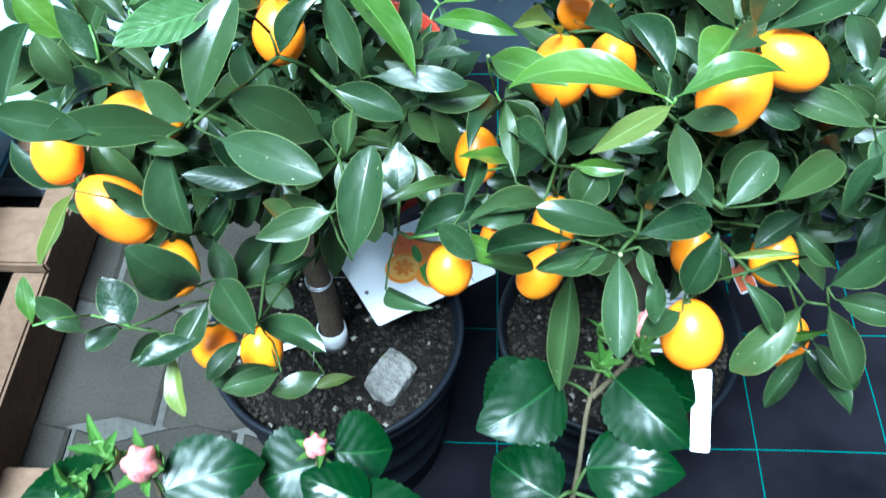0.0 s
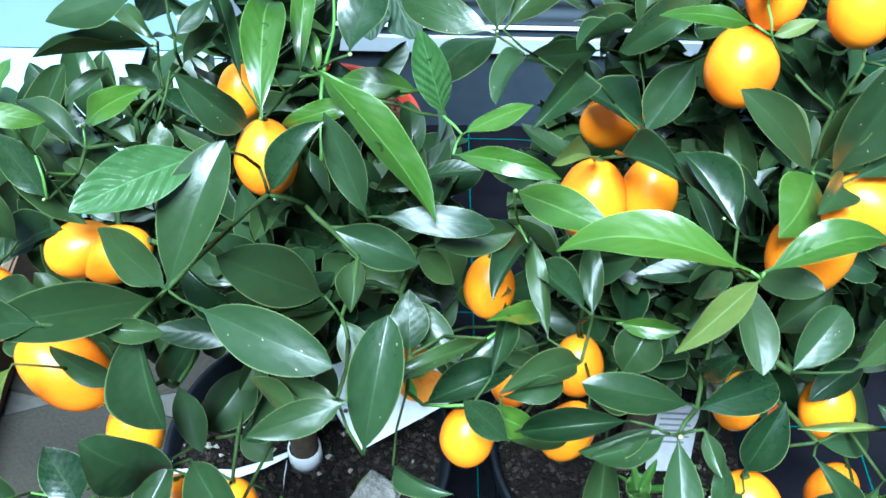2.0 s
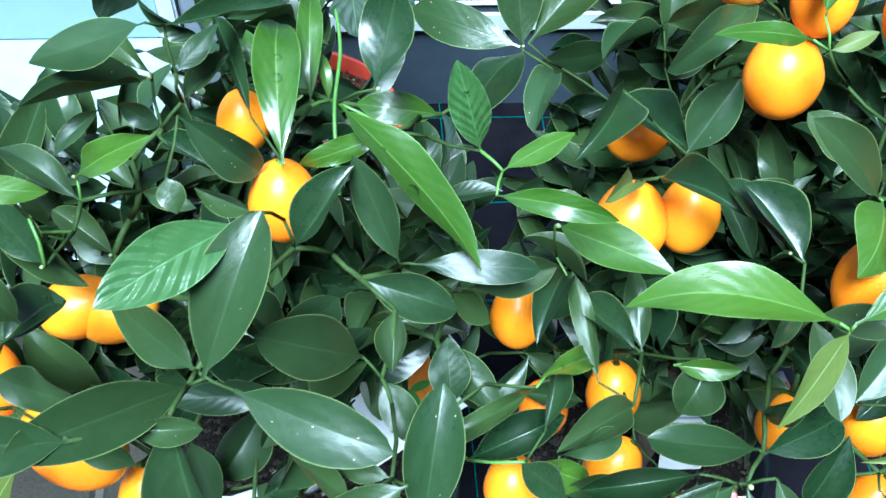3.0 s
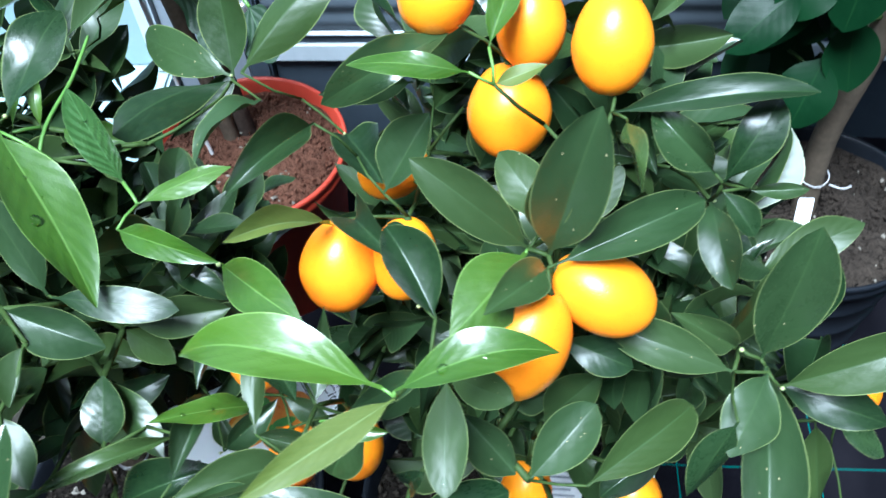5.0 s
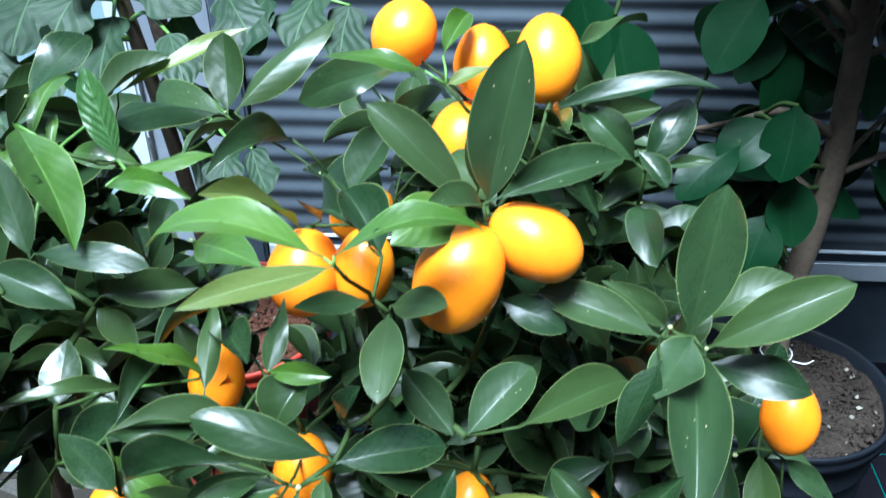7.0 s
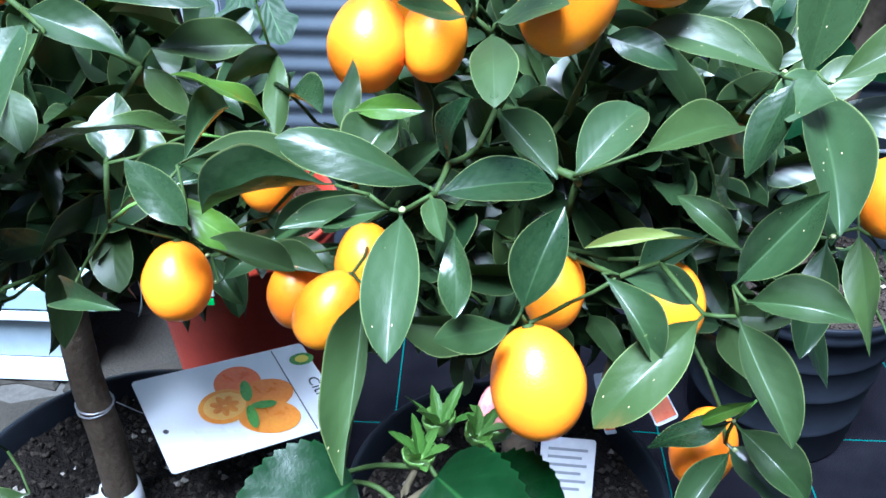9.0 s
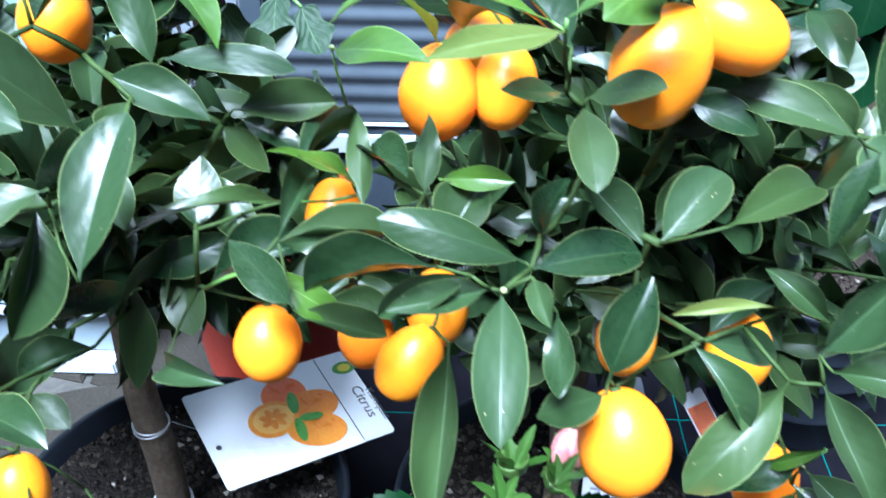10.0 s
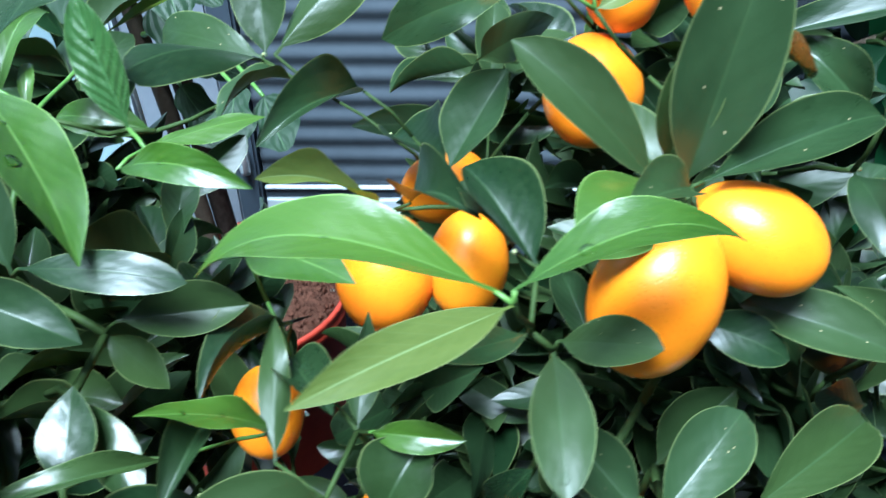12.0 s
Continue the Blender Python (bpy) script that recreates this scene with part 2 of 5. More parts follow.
FABRIC, n, l, b = material("weed_fabric", (0.012, 0.013, 0.016), 0.8, 0.0, 0.02)
tc = n.new("ShaderNodeTexCoord")
sep = n.new("ShaderNodeSeparateXYZ")
l.new(tc.outputs["Object"], sep.inputs[0])
def stripe(axis, start, step, half):
    """1 on the coloured threads that cross the cloth at even steps."""
    away = math_node(n, l, "PINGPONG", math_node(n, l, "SUBTRACT", axis, start), step / 2)
    return math_node(n, l, "LESS_THAN", away, half)
threads = math_node(n, l, "MAXIMUM", stripe(sep.outputs[0], 0.313, 0.132, 0.0007), stripe(sep.outputs[1], 0.428, 0.138, 0.0007))
weave_x = math_node(n, l, "SINE", math_node(n, l, "MULTIPLY", sep.outputs[0], 2600.0))
weave_y = math_node(n, l, "SINE", math_node(n, l, "MULTIPLY", sep.outputs[1], 2200.0))
weave = math_node(n, l, "MULTIPLY", weave_x, weave_y)
dust = noise_of(n, l, 12.0, 6.0)
cloth = mix_colour(n, l, ramp(n, l, dust, 0.3, 0.85), (0.002, 0.002, 0.0033), (0.0085, 0.008, 0.0105))
l.new(mix_colour(n, l, math_node(n, l, "MULTIPLY", threads, 0.45), cloth, (0.012, 0.15, 0.13)), b.inputs["Base Color"])
bump(n, l, b, weave, 0.4, 0.0006)


# ---- building tools ----
def mesh_of(name, verts, faces, mat, smooth=False, uvs=None):
    me = bpy.data.meshes.new(name)
    me.from_pydata([tuple(v) for v in verts], [], faces)
    if uvs:
        layer = me.uv_layers.new(name="UVMap")
        for loop in me.loops:
            layer.data[loop.index].uv = uvs[loop.vertex_index]
    if smooth:
        me.polygons.foreach_set("use_smooth", [True] * len(me.polygons))
    me.materials.append(mat)
    me.update()
    return me


def part(name, data, parent=None, label="", m=None):
    """One mesh object, under a thing or a part."""
    ob = new(name, data)
    if parent is not None:
        ob.parent = parent
    if m is not None:
        ob.matrix_basis = m
    return tagged(ob, label)


def thing(name, label, category, at=(0, 0, 0), group="", kind=""):
    ob = new(name)
    ob.empty_display_size = 0.02
    ob.location = at
    return tagged(ob, label, category, group, kind)


def from_bmesh(name, bm, mat, smooth=False):
    me = bpy.data.meshes.new(name)
    bmesh.ops.recalc_face_normals(bm, faces=bm.faces)
    bm.to_mesh(me)
    bm.free()
    if smooth:
        me.polygons.foreach_set("use_smooth", [True] * len(me.polygons))
    me.materials.append(mat)
    return me


def box(name, lo, hi, mat, bevel=0.002):
    bm = bmesh.new()
    bmesh.ops.create_cube(bm, size=1)
    lo, hi = Vector(lo), Vector(hi)
    for v in bm.verts:
        v.co = Vector([(lo[i] + hi[i]) / 2 + v.co[i] * (hi[i] - lo[i]) for i in range(3)])
    if bevel:
        bmesh.ops.bevel(bm, geom=bm.edges[:], offset=bevel, segments=2, affect="EDGES")
    return from_bmesh(name, bm, mat)


def lathe(name, profile, mat, segments=56, wobble=0.0, smooth=True, lobes=2, spiral=0.0):
    """A turned shape from (radius, height) pairs, from the axis outwards or round."""
    verts, faces = [], []
    for r, z in profile:
        for k in range(segments):
            a = 2 * math.pi * k / segments
            q = r * (1 + wobble * math.sin(lobes * a + 1 + spiral * z))
            verts.append((q * math.cos(a), q * math.sin(a), z))
    for i in range(len(profile) - 1):
        for k in range(segments):
            k2 = (k + 1) % segments
            faces.append((i * segments + k, i * segments + k2, (i + 1) * segments + k2, (i + 1) * segments + k))
    me = mesh_of(name, verts, faces, mat, smooth)
    return me


def tubes(name, runs, mat, sides=7):
    """Tapered round stems: each run is a list of (point, radius)."""
    verts, faces = [], []
    for run in runs:
        first = len(verts)
        for i, (p, r) in enumerate(run):
            p = Vector(p)
            a = Vector(run[max(i - 1, 0)][0])
            b = Vector(run[min(i + 1, len(run) - 1)][0])
            d = (b - a).normalized() if (b - a).length > 1e-9 else Vector((0, 0, 1))
            s = d.cross(Vector((0.31, 0.87, 0.38))).normalized()
            u = s.cross(d)
            for k in range(sides):
                c = 2 * math.pi * k / sides
                verts.append(p + r * (math.cos(c) * s + math.sin(c) * u))
        for i in range(len(run) - 1):
            for k in range(sides):
                k2 = (k + 1) % sides
                faces.append((first + i * sides + k, first + i * sides + k2, first + (i + 1) * sides + k2, first + (i + 1) * sides + k))
        faces.append(tuple(first + k for k in range(sides))[::-1])
        last = first + (len(run) - 1) * sides
        faces.append(tuple(last + k for k in range(sides)))
    return mesh_of(name, verts, faces, mat, True)


def smooth_run(points, radius0, radius1, steps=6):
    """A softly bent run through the points, with its radius."""
    pts = [Vector(p) for p in points]
    out = []
    for i in range(len(pts) - 1):
        p0, p1, p2, p3 = pts[max(i - 1, 0)], pts[i], pts[i + 1], pts[min(i + 2, len(pts) - 1)]
        for k in range(steps):
            t = k / steps
            out.append(0.5 * (2 * p1 + (p2 - p0) * t + (2 * p0 - 5 * p1 + 4 * p2 - p3) * t * t + (3 * p1 - p0 - 3 * p2 + p3) * t ** 3))
    out.append(pts[-1])
    n = len(out) - 1
    return [(p, radius0 + (radius1 - radius0) * i / n) for i, p in enumerate(out)]


COLS = (-1.0, -0.78, -0.45, -0.07, 0.0, 0.07, 0.45, 0.78, 1.0)
ROWS_ALONG = 16


def blade(name, mat, outline, bend=0.06, fold=0.1, twist=0.0, wave=0.0, rows=ROWS_ALONG, seed=0, teeth=0.0, tooth_count=9, sweep=0.0, hook=0.0):
    """A leaf one long, along y, and one wide; outline gives the half width (0 to 0.5) along its length."""
    rng = random.Random(seed)
    ph, ph2, turns = rng.random() * 6, rng.random() * 6, rng.uniform(7.0, 12.0)
    lean = rng.uniform(-0.06, 0.06)
    verts, faces, uvs = [], [], []
    for i in range(rows + 1):
        v = i / rows
        half = max(outline(v), 0.010)
        a = twist * (v - 0.4)
        arch = bend * 4 * v * (1 - v) * (0.75 + 0.5 * v) - hook * max(0.0, v - 0.6) ** 2 * 2.5
        for c in COLS:
            edge = 1.0 + (teeth * (((v * tooth_count) % 1.0) - 0.35) if abs(c) == 1.0 else 0.0)
            x = c * half * edge * (1.0 + lean * (1 if c > 0 else -1))
            rim = abs(c) ** 3 * math.sin(math.pi * v) ** 0.5
            z = arch + fold * (0.42 * abs(c) + 0.58 * c * c) * half + wave * rim * math.sin(turns * v + (ph if c > 0 else ph2))
            y = v + 0.35 * wave * rim * math.cos(turns * v + ph)
            verts.append((x * math.cos(a) + sweep * 4 * v * (1 - v), y, z + x * math.sin(a)))
            uvs.append((0.5 + 0.5 * c, v))
    w = len(COLS)
    for i in range(rows):
        for k in range(w - 1):
            faces.append((i * w + k, i * w + k + 1, (i + 1) * w + k + 1, (i + 1) * w + k))
    return mesh_of(name, verts, faces, mat, True, uvs)


def leaf_outline(low, high, stalk=0.07):
    """The half width of a leaf whose base and tip narrow by these powers, on a short stalk."""
    top = low / (low + high)
    scale = 0.41 / (top ** low * (1 - top) ** high)

    def outline(v):
        if v < stalk:
            return 0.028
        t = (v - stalk) / (1 - stalk)
        return max(scale * t ** low * (1 - t) ** high, 0.028 * (1 - t))
    return outline


citrus_outline = leaf_outline(0.80, 0.80)
blunt_outline = leaf_outline(0.80, 0.64)
tapering_outline = leaf_outline(0.80, 0.98)
round_outline = leaf_outline(0.60, 0.72, 0.05)


def heart_outline(v):
    return 0.5 * min(1.0, 2.25 * (v ** 0.46) * ((1 - v) ** 0.86)) if v > 0.0 else 0.05


def lobed_outline(v):
    return 0.5 * min(1.0, (1.5 * (v ** 0.5) * ((1 - v) ** 0.5)) * (0.84 + 0.17 * math.sin(11 * v + 0.9)))


# between the directions to camera and sun, so blades look broad and show sheen
FACING = Vector((-0.05, -0.51, 0.86)).normalized()


def leaf_pose(base, tip, width, roll=0.0, facing=FACING):
    """The pose of a blade from its base to its tip, its upper face turned to facing, which suits the camera's view."""
    base, tip = Vector(base), Vector(tip)
    y = tip - base
    length = y.length
    y.normalize()
    z = facing - facing.dot(y) * y
    if z.length < 0.25:
        z = Vector((0, 0, 1)) - y.z * y
    z.normalize()
    z = Matrix.Rotation(radians(roll), 3, y) @ z
    x = y.cross(z)
    return Matrix(((x.x * width, y.x * length, z.x * length, base.x), (x.y * width, y.y * length, z.y * length, base.y),
                   (x.z * width, y.z * length, z.z * length, base.z), (0, 0, 0, 1)))


def variants(name, mat, outlines, count, bend, fold, twist=0.3, wave=0.015, seed=1, hook=0.0, **more):
    rng = random.Random(seed)
    outlines = outlines if isinstance(outlines, tuple) else (outlines,)
    return [blade(name, mat, outlines[i % len(outlines)], rng.uniform(*bend), rng.uniform(*fold), rng.uniform(-twist, twist), rng.uniform(0.4, 1) * wave, seed=seed + i,
                  sweep=rng.uniform(-0.035, 0.035), hook=rng.uniform(-0.3, 1) * hook, **more) for i in range(count)]


BLADES = {
    "old": variants("leaf", LEAF, (citrus_outline, blunt_outline, citrus_outline, tapering_outline), 20, (-0.03, 0.13), (-0.15, 0.75), 0.8, 0.034, 11, 0.26),
    "young": variants("leaf", YOUNG, (tapering_outline, citrus_outline), 8, (0.04, 0.15), (-0.1, 0.35), 0.5, 0.032, 31, 0.2),
    "quilted": variants("leaf", QUILT, citrus_outline, 2, (0.02, 0.06), (0.08, 0.2), 0.3, 0.03, 41),
    "pale": variants("leaf", PALE, (tapering_outline, citrus_outline), 4, (0.0, 0.1), (0.05, 0.3), 0.5, 0.02, 51),
}


DROP = lathe("water_drop", [(1.0, 0.0), (0.97, 0.10), (0.86, 0.26), (0.64, 0.42), (0.32, 0.52), (0.0, 0.55)], WATER, 20)
BUDLET = lathe("flower_bud", [(0.0, -0.004), (0.0005, -0.004), (0.0006, -0.001), (0.0014, 0.0002), (0.0022, 0.0018), (0.0020, 0.0034), (0.0010, 0.0045), (0.0, 0.0048)], BUDGREEN, 10)


class Tree:
    """A potted tree: its leaves and fruits are hung first, and its branches then grow to them from the trunk."""

    def __init__(self, name, label, at, seed):
        self.thing = thing(name, label, "tree", at)
        self.at = Vector(at)
        self.rng = random.Random(seed)
        self.ends = []
        self.middles = []
        self.inner = ([], [], [])
        self.fruits = []

    def leaf(self, base, tip, width, kind="old", roll=None, drops=(), shape=None):
        """One leaf from its base to its tip; drops are (along, across, radius) of the water on it, shape its arch, fold and twist."""
        rng = self.rng
        if roll is None:
            roll = rng.uniform(-22, 22)
        me = rng.choice(BLADES[kind])
        if shape:
            outline = {"young": tapering_outline, "pale": tapering_outline}.get(kind, blunt_outline)
            me = blade("leaf", me.materials[0], outline, *shape, 0.012, seed=len(self.ends), hook=0.06)
        m = leaf_pose(base, tip, width, roll)
        m.translation -= self.at
        part("leaf", me, self.thing, m=m)
        n = (m.to_3x3() @ Vector((0, 0, 1))).normalized()
        for along, across, radius in drops:
            v = me.vertices[len(COLS) * round(along * ROWS_ALONG) + round(4 + 4 * across)].co
            q = Matrix.Translation(m @ v + self.at - n * 0.0002) @ n.to_track_quat("Z", "Y").to_matrix().to_4x4() @ Matrix.Diagonal((radius, radius * rng.uniform(0.8, 1.25), radius, 1))
            tagged(part("water_drop", DROP, m=q), "clear round water drop lying on a leaf", "water drop", "water drops on the leaves")
        if rng.random() < 0.14:
            d = Vector((rng.uniform(-0.5, 0.5), -0.6, 0.6)).normalized()
            q = Matrix.Translation(Vector(base) - self.at + d * 0.0018) @ d.to_track_quat("Z", "Y").to_matrix().to_4x4()
            part("flower_bud", BUDLET, self.thing, "tiny pale green bud", q @ Matrix.Scale(rng.uniform(0.28, 0.55), 4))
        self.ends.append((Vector(base), kind))
        self.middles.append((Vector(base) + Vector(tip)) / 2)

    def fruit(self, centre, width, height, right=0.0, up=1.0, stalk=True):
        """A fruit; right and up say where its stalk is."""
        axis = (Vector((1, 0, 0)) * right + Vector((0, 0.45, 0.88)) * up).normalized()
        q = axis.to_track_quat("Z", "Y").to_matrix().to_4x4()
        m = Matrix.Translation(Vector(centre) - self.at) @ q @ Matrix.Diagonal((width, width, height, 1))
        ob = part("fruit", KUMQUAT, self.thing, m=m)
        part("calyx", CALYX, ob)
        self.fruits.append(Vector(centre))
        if stalk:
            self.ends.append((Vector(centre) + axis * height * 0.52, "old"))

    def shoot(self, points, radius0, radius1):
        """A bare young stem that stands out of the crown."""
        part("shoot", tubes("shoot", [smooth_run([Vector(p) - self.at for p in points], radius0, radius1)], YOUNG_TWIG, 8), self.thing, "bright green young stem")

    def spray(self, centre, axis, count, length):
        """A whorl of leaves round the end of a twig."""
        rng = self.rng
        axis = axis.normalized()
        s = axis.cross(Vector((0.3, 0.2, 0.9))).normalized()
        u = s.cross(axis)
        for i in range(count):
            a = i * 2.4 + rng.uniform(-0.4, 0.4)
            d = (axis * rng.uniform(0.05, 0.7) + s * math.cos(a) + u * math.sin(a)).normalized()
            b = Vector(centre) - axis * 0.012 * i * rng.uniform(0.5, 1.2)
            n = length * rng.uniform(0.7, 1.15)
            me = rng.choice(BLADES["old"] if rng.random() < 0.95 else BLADES["pale"])
            m = leaf_pose(b, b + d * n, n * rng.uniform(0.36, 0.46), rng.uniform(-75, 75))
            m.translation -= self.at
            first = len(self.inner[0])
            self.inner[0].extend(m @ v.co for v in me.vertices)
            self.inner[1].extend(tuple(first + k for k in f.vertices) for f in me.polygons)
            self.inner[2].extend((0.5 + 0.5 * c, k / ROWS_ALONG) for k in range(ROWS_ALONG + 1) for c in COLS)
        self.ends.append((Vector(centre) - axis * 0.02, "old"))

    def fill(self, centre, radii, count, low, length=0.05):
        """Sprays inside the crown, under and behind the leaves that are there already, as the camera sees them."""
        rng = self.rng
        to_camera = Vector((0, -0.55, 0.835))
        mids = list(self.middles)
        placed = []
        made = 0
        for _ in range(30000):
            if made >= count:
                break
            p = Vector([centre[i] + radii[i] * rng.uniform(-1, 1) for i in range(3)])
            q = Vector([(p[i] - centre[i]) / radii[i] for i in range(3)])
            # bounds fitted to the camera's view: pots, card, panel and wall stay open
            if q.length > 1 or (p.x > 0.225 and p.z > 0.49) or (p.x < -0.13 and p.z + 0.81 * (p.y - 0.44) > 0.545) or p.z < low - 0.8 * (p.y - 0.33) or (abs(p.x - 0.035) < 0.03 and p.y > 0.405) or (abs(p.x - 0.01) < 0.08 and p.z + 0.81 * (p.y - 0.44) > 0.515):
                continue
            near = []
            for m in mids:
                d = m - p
                side = d - d.dot(to_camera) * to_camera
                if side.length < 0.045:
                    near.append(d.dot(to_camera))
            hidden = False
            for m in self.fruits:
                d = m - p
                up = d.dot(to_camera)
                hidden |= (d - up * to_camera).length < 0.055 and up < 0.055
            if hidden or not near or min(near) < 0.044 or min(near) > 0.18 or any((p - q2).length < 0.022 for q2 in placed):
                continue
            placed.append(p)
            axis = (p - Vector(centre)).normalized() * 0.5 + Vector((rng.uniform(-0.4, 0.4), -0.4 + rng.uniform(-0.3, 0.3), 0.5))
            self.spray(p, axis, rng.choice((4, 5, 5)), length)
            made += 1
        tagged(part("inner_foliage", mesh_of("inner_foliage", *self.inner[:2], LEAF, True, self.inner[2]), self.thing), "dark inner leaves of the crown", kind="stuff")

    def grow(self, trunk, radius0, radius1, bark):
        """The trunk, and branches from its upper end to every leaf and fruit."""
        part("trunk", tubes("trunk", [smooth_run([Vector(p) - self.at for p in trunk], radius0, radius1, 8)], bark, 14), self.thing)
        nodes = [Vector(p) for p in trunk[-2:]]
        parent = [None, 0]
        load = [0, 0]
        kinds = ["old", "old"]
        root = nodes[-1]
        for p, kind in sorted(self.ends, key=lambda e: (e[0] - root).length):
            j = min(range(len(nodes)), key=lambda i: (nodes[i] - p).length + 0.25 * (nodes[i] - root).length)
            gap = nodes[j] - p
            if gap.length < 0.0015:
                continue
            if gap.length > 0.03:
                mid = (nodes[j] + p) / 2 + Vector((0, 0.22, -0.20)) * gap.length + Vector([self.rng.uniform(-0.06, 0.06) for _ in range(3)]) * gap.length
                nodes.append(mid), parent.append(j), load.append(0), kinds.append(kind)
                j = len(nodes) - 1
            nodes.append(p), parent.append(j), load.append(1), kinds.append(kind)
        for i in range(len(nodes) - 1, 1, -1):
            load[parent[i]] += load[i]
        runs = {"old": [], "young": []}
        for i in range(2, len(nodes)):
            r1 = min(0.00024 * math.sqrt(max(load[i], 1)) + 0.0003, 0.0013)
            r0 = min(r1 * 1.25, radius1)
            a, b = nodes[parent[i]] - self.at, nodes[i] - self.at
            m = (a + b) / 2 + Vector([self.rng.uniform(-0.05, 0.05) for _ in range(3)]) * (b - a).length
            runs["young" if kinds[i] == "young" and load[i] < 6 else "old"].append([(a, r0), (m, (r0 + r1) / 2), (b, r1)])
        tagged(part("branchwork", tubes("branchwork", runs["old"], TWIG if bark is BARK else bark, 6), self.thing), "thin green-brown branches", kind="stuff")
        if runs["young"]:
            tagged(part("young_twig_growth", tubes("young_twig_growth", runs["young"], YOUNG_TWIG, 6), self.thing), "bright green young twigs", kind="stuff")


def fruit_mesh():
    """A kumquat, one wide and one high: an egg, narrower at the stalk, with dimpled poles."""
    rows, seg = 18, 24
    verts, faces = [], []
    for i in range(rows + 1):
        t = math.pi * i / rows
        z = 0.5 * math.cos(t)
        r = 0.5 * math.sin(t) ** 0.92 * (1 - 0.16 * max(z, 0) * 2 * 0.6)
        if i == 0:
            z -= 0.012
        for k in range(seg):
            a = 2 * math.pi * k / seg
            q = r * (1 + 0.012 * math.sin(3 * a + 4 * t))
            verts.append((q * math.cos(a), q * math.sin(a), z))
    for i in range(rows):
        for k in range(seg):
            k2 = (k + 1) % seg
            faces.append((i * seg + k, (i + 1) * seg + k, (i + 1) * seg + k2, i * seg + k2))
    return mesh_of("fruit", verts, faces, FRUIT, True)


KUMQUAT = fruit_mesh()
CALYX = lathe("calyx", [(0.001, 0.525), (0.035, 0.52), (0.06, 0.505), (0.068, 0.49), (0.04, 0.48)], TWIG, 10)


def pot_things(name, label, at, radius, height, body, soil, soil_label, soil_drop=0.022, taper=0.80, ridges=True, bits=0, bit_mat=None, seed=1):
    """A plant pot: body with a rolled rim, and the soil in it with crumbs on top."""
    ob = thing(name, label, "plant pot", at)
    r, h = radius, height
    prof = [(0.0, 0.0), (r * taper * 0.98, 0.0), (r * taper, 0.006)]
    if ridges:
        for f in (0.25, 0.5, 0.7):
            q = r * (taper + (0.955 - taper) * f)
            prof += [(q - 0.0006, h * f - 0.002), (q + 0.0008, h * f), (q - 0.0004, h * f + 0.002)]
    prof += [(r * 0.945, h * 0.875), (r * 0.955, h * 0.88), (r * 0.985, h * 0.885), (r * 0.99, h * 0.93), (r * 0.975, h * 0.945), (r * 0.99, h * 0.96),
             (r, h * 0.985), (r * 0.995, h * 0.997), (r * 0.975, h), (r * 0.955, h * 0.992), (r * 0.945, h * 0.965), (r * 0.93, h * 0.955), (r * 0.90, h * 0.85), (r * 0.84, h * 0.5), (0.0, h * 0.5)]
    part("body", lathe("pot_body", prof, body), ob)
    rng = random.Random(seed)
    rings, seg = 16, 40
    verts, faces = [(0, 0, h - soil_drop)], []
    for i in range(1, rings + 1):
        for k in range(seg):
            a = 2 * math.pi * k / seg
            q = r * 0.925 * i / rings
            x, y = q * math.cos(a), q * math.sin(a)
            z = h - soil_drop + 0.006 * noise.noise(Vector((x * 40, y * 40, seed))) + 0.004 * noise.noise(Vector((x * 120, y * 120, seed)))
            verts.append((x, y, z))
    for k in range(seg):
        faces.append((0, 1 + k, 1 + (k + 1) % seg))
    for i in range(rings - 1):
        for k in range(seg):
            a, b2 = 1 + i * seg + k, 1 + i * seg + (k + 1) % seg
            faces.append((a, a + seg, b2 + seg, b2))
    part("soil", mesh_of("soil", verts, faces, soil, True), ob, soil_label)
    if bits:
        for mat, count, lo, hi in ((CRUMB if bit_mat is None else bit_mat, int(bits * 1.6), 0.0008, 0.0032), (CHIP, bits // 12, 0.001, 0.0032)):
            bv, bf = [], []
            for _ in range(count):
                a, q = rng.uniform(0, 6.283), r * 0.9 * math.sqrt(rng.random())
                c = Vector((q * math.cos(a), q * math.sin(a), h - soil_drop + rng.uniform(0.0, 0.003)))
                s = rng.uniform(lo, hi)
                first = len(bv)
                for d in ((1, 0, 0), (-1, 0, 0), (0, 1, 0), (0, -1, 0), (0, 0, 1), (0, 0, -1)):
                    bv.append(c + Vector(d) * s * rng.uniform(0.5, 1.3) + Vector([rng.uniform(-0.3, 0.3) * s for _ in range(3)]))
                for f in ((0, 2, 4), (2, 1, 4), (1, 3, 4), (3, 0, 4), (2, 0, 5), (1, 2, 5), (3, 1, 5), (0, 3, 5)):
                    bf.append(tuple(first + k for k in f))
            tagged(part("soil_grit", mesh_of("soil_grit", bv, bf, mat), ob), kind="stuff")
    return ob


# ---- the setting: ground, paving, weed cloth, wall ----
tagged(new("ground", box("ground", (-400, -400, -0.30), (400, 400, -0.006), CONCRETE, 0)), "grey concrete yard", "ground", kind="structure")

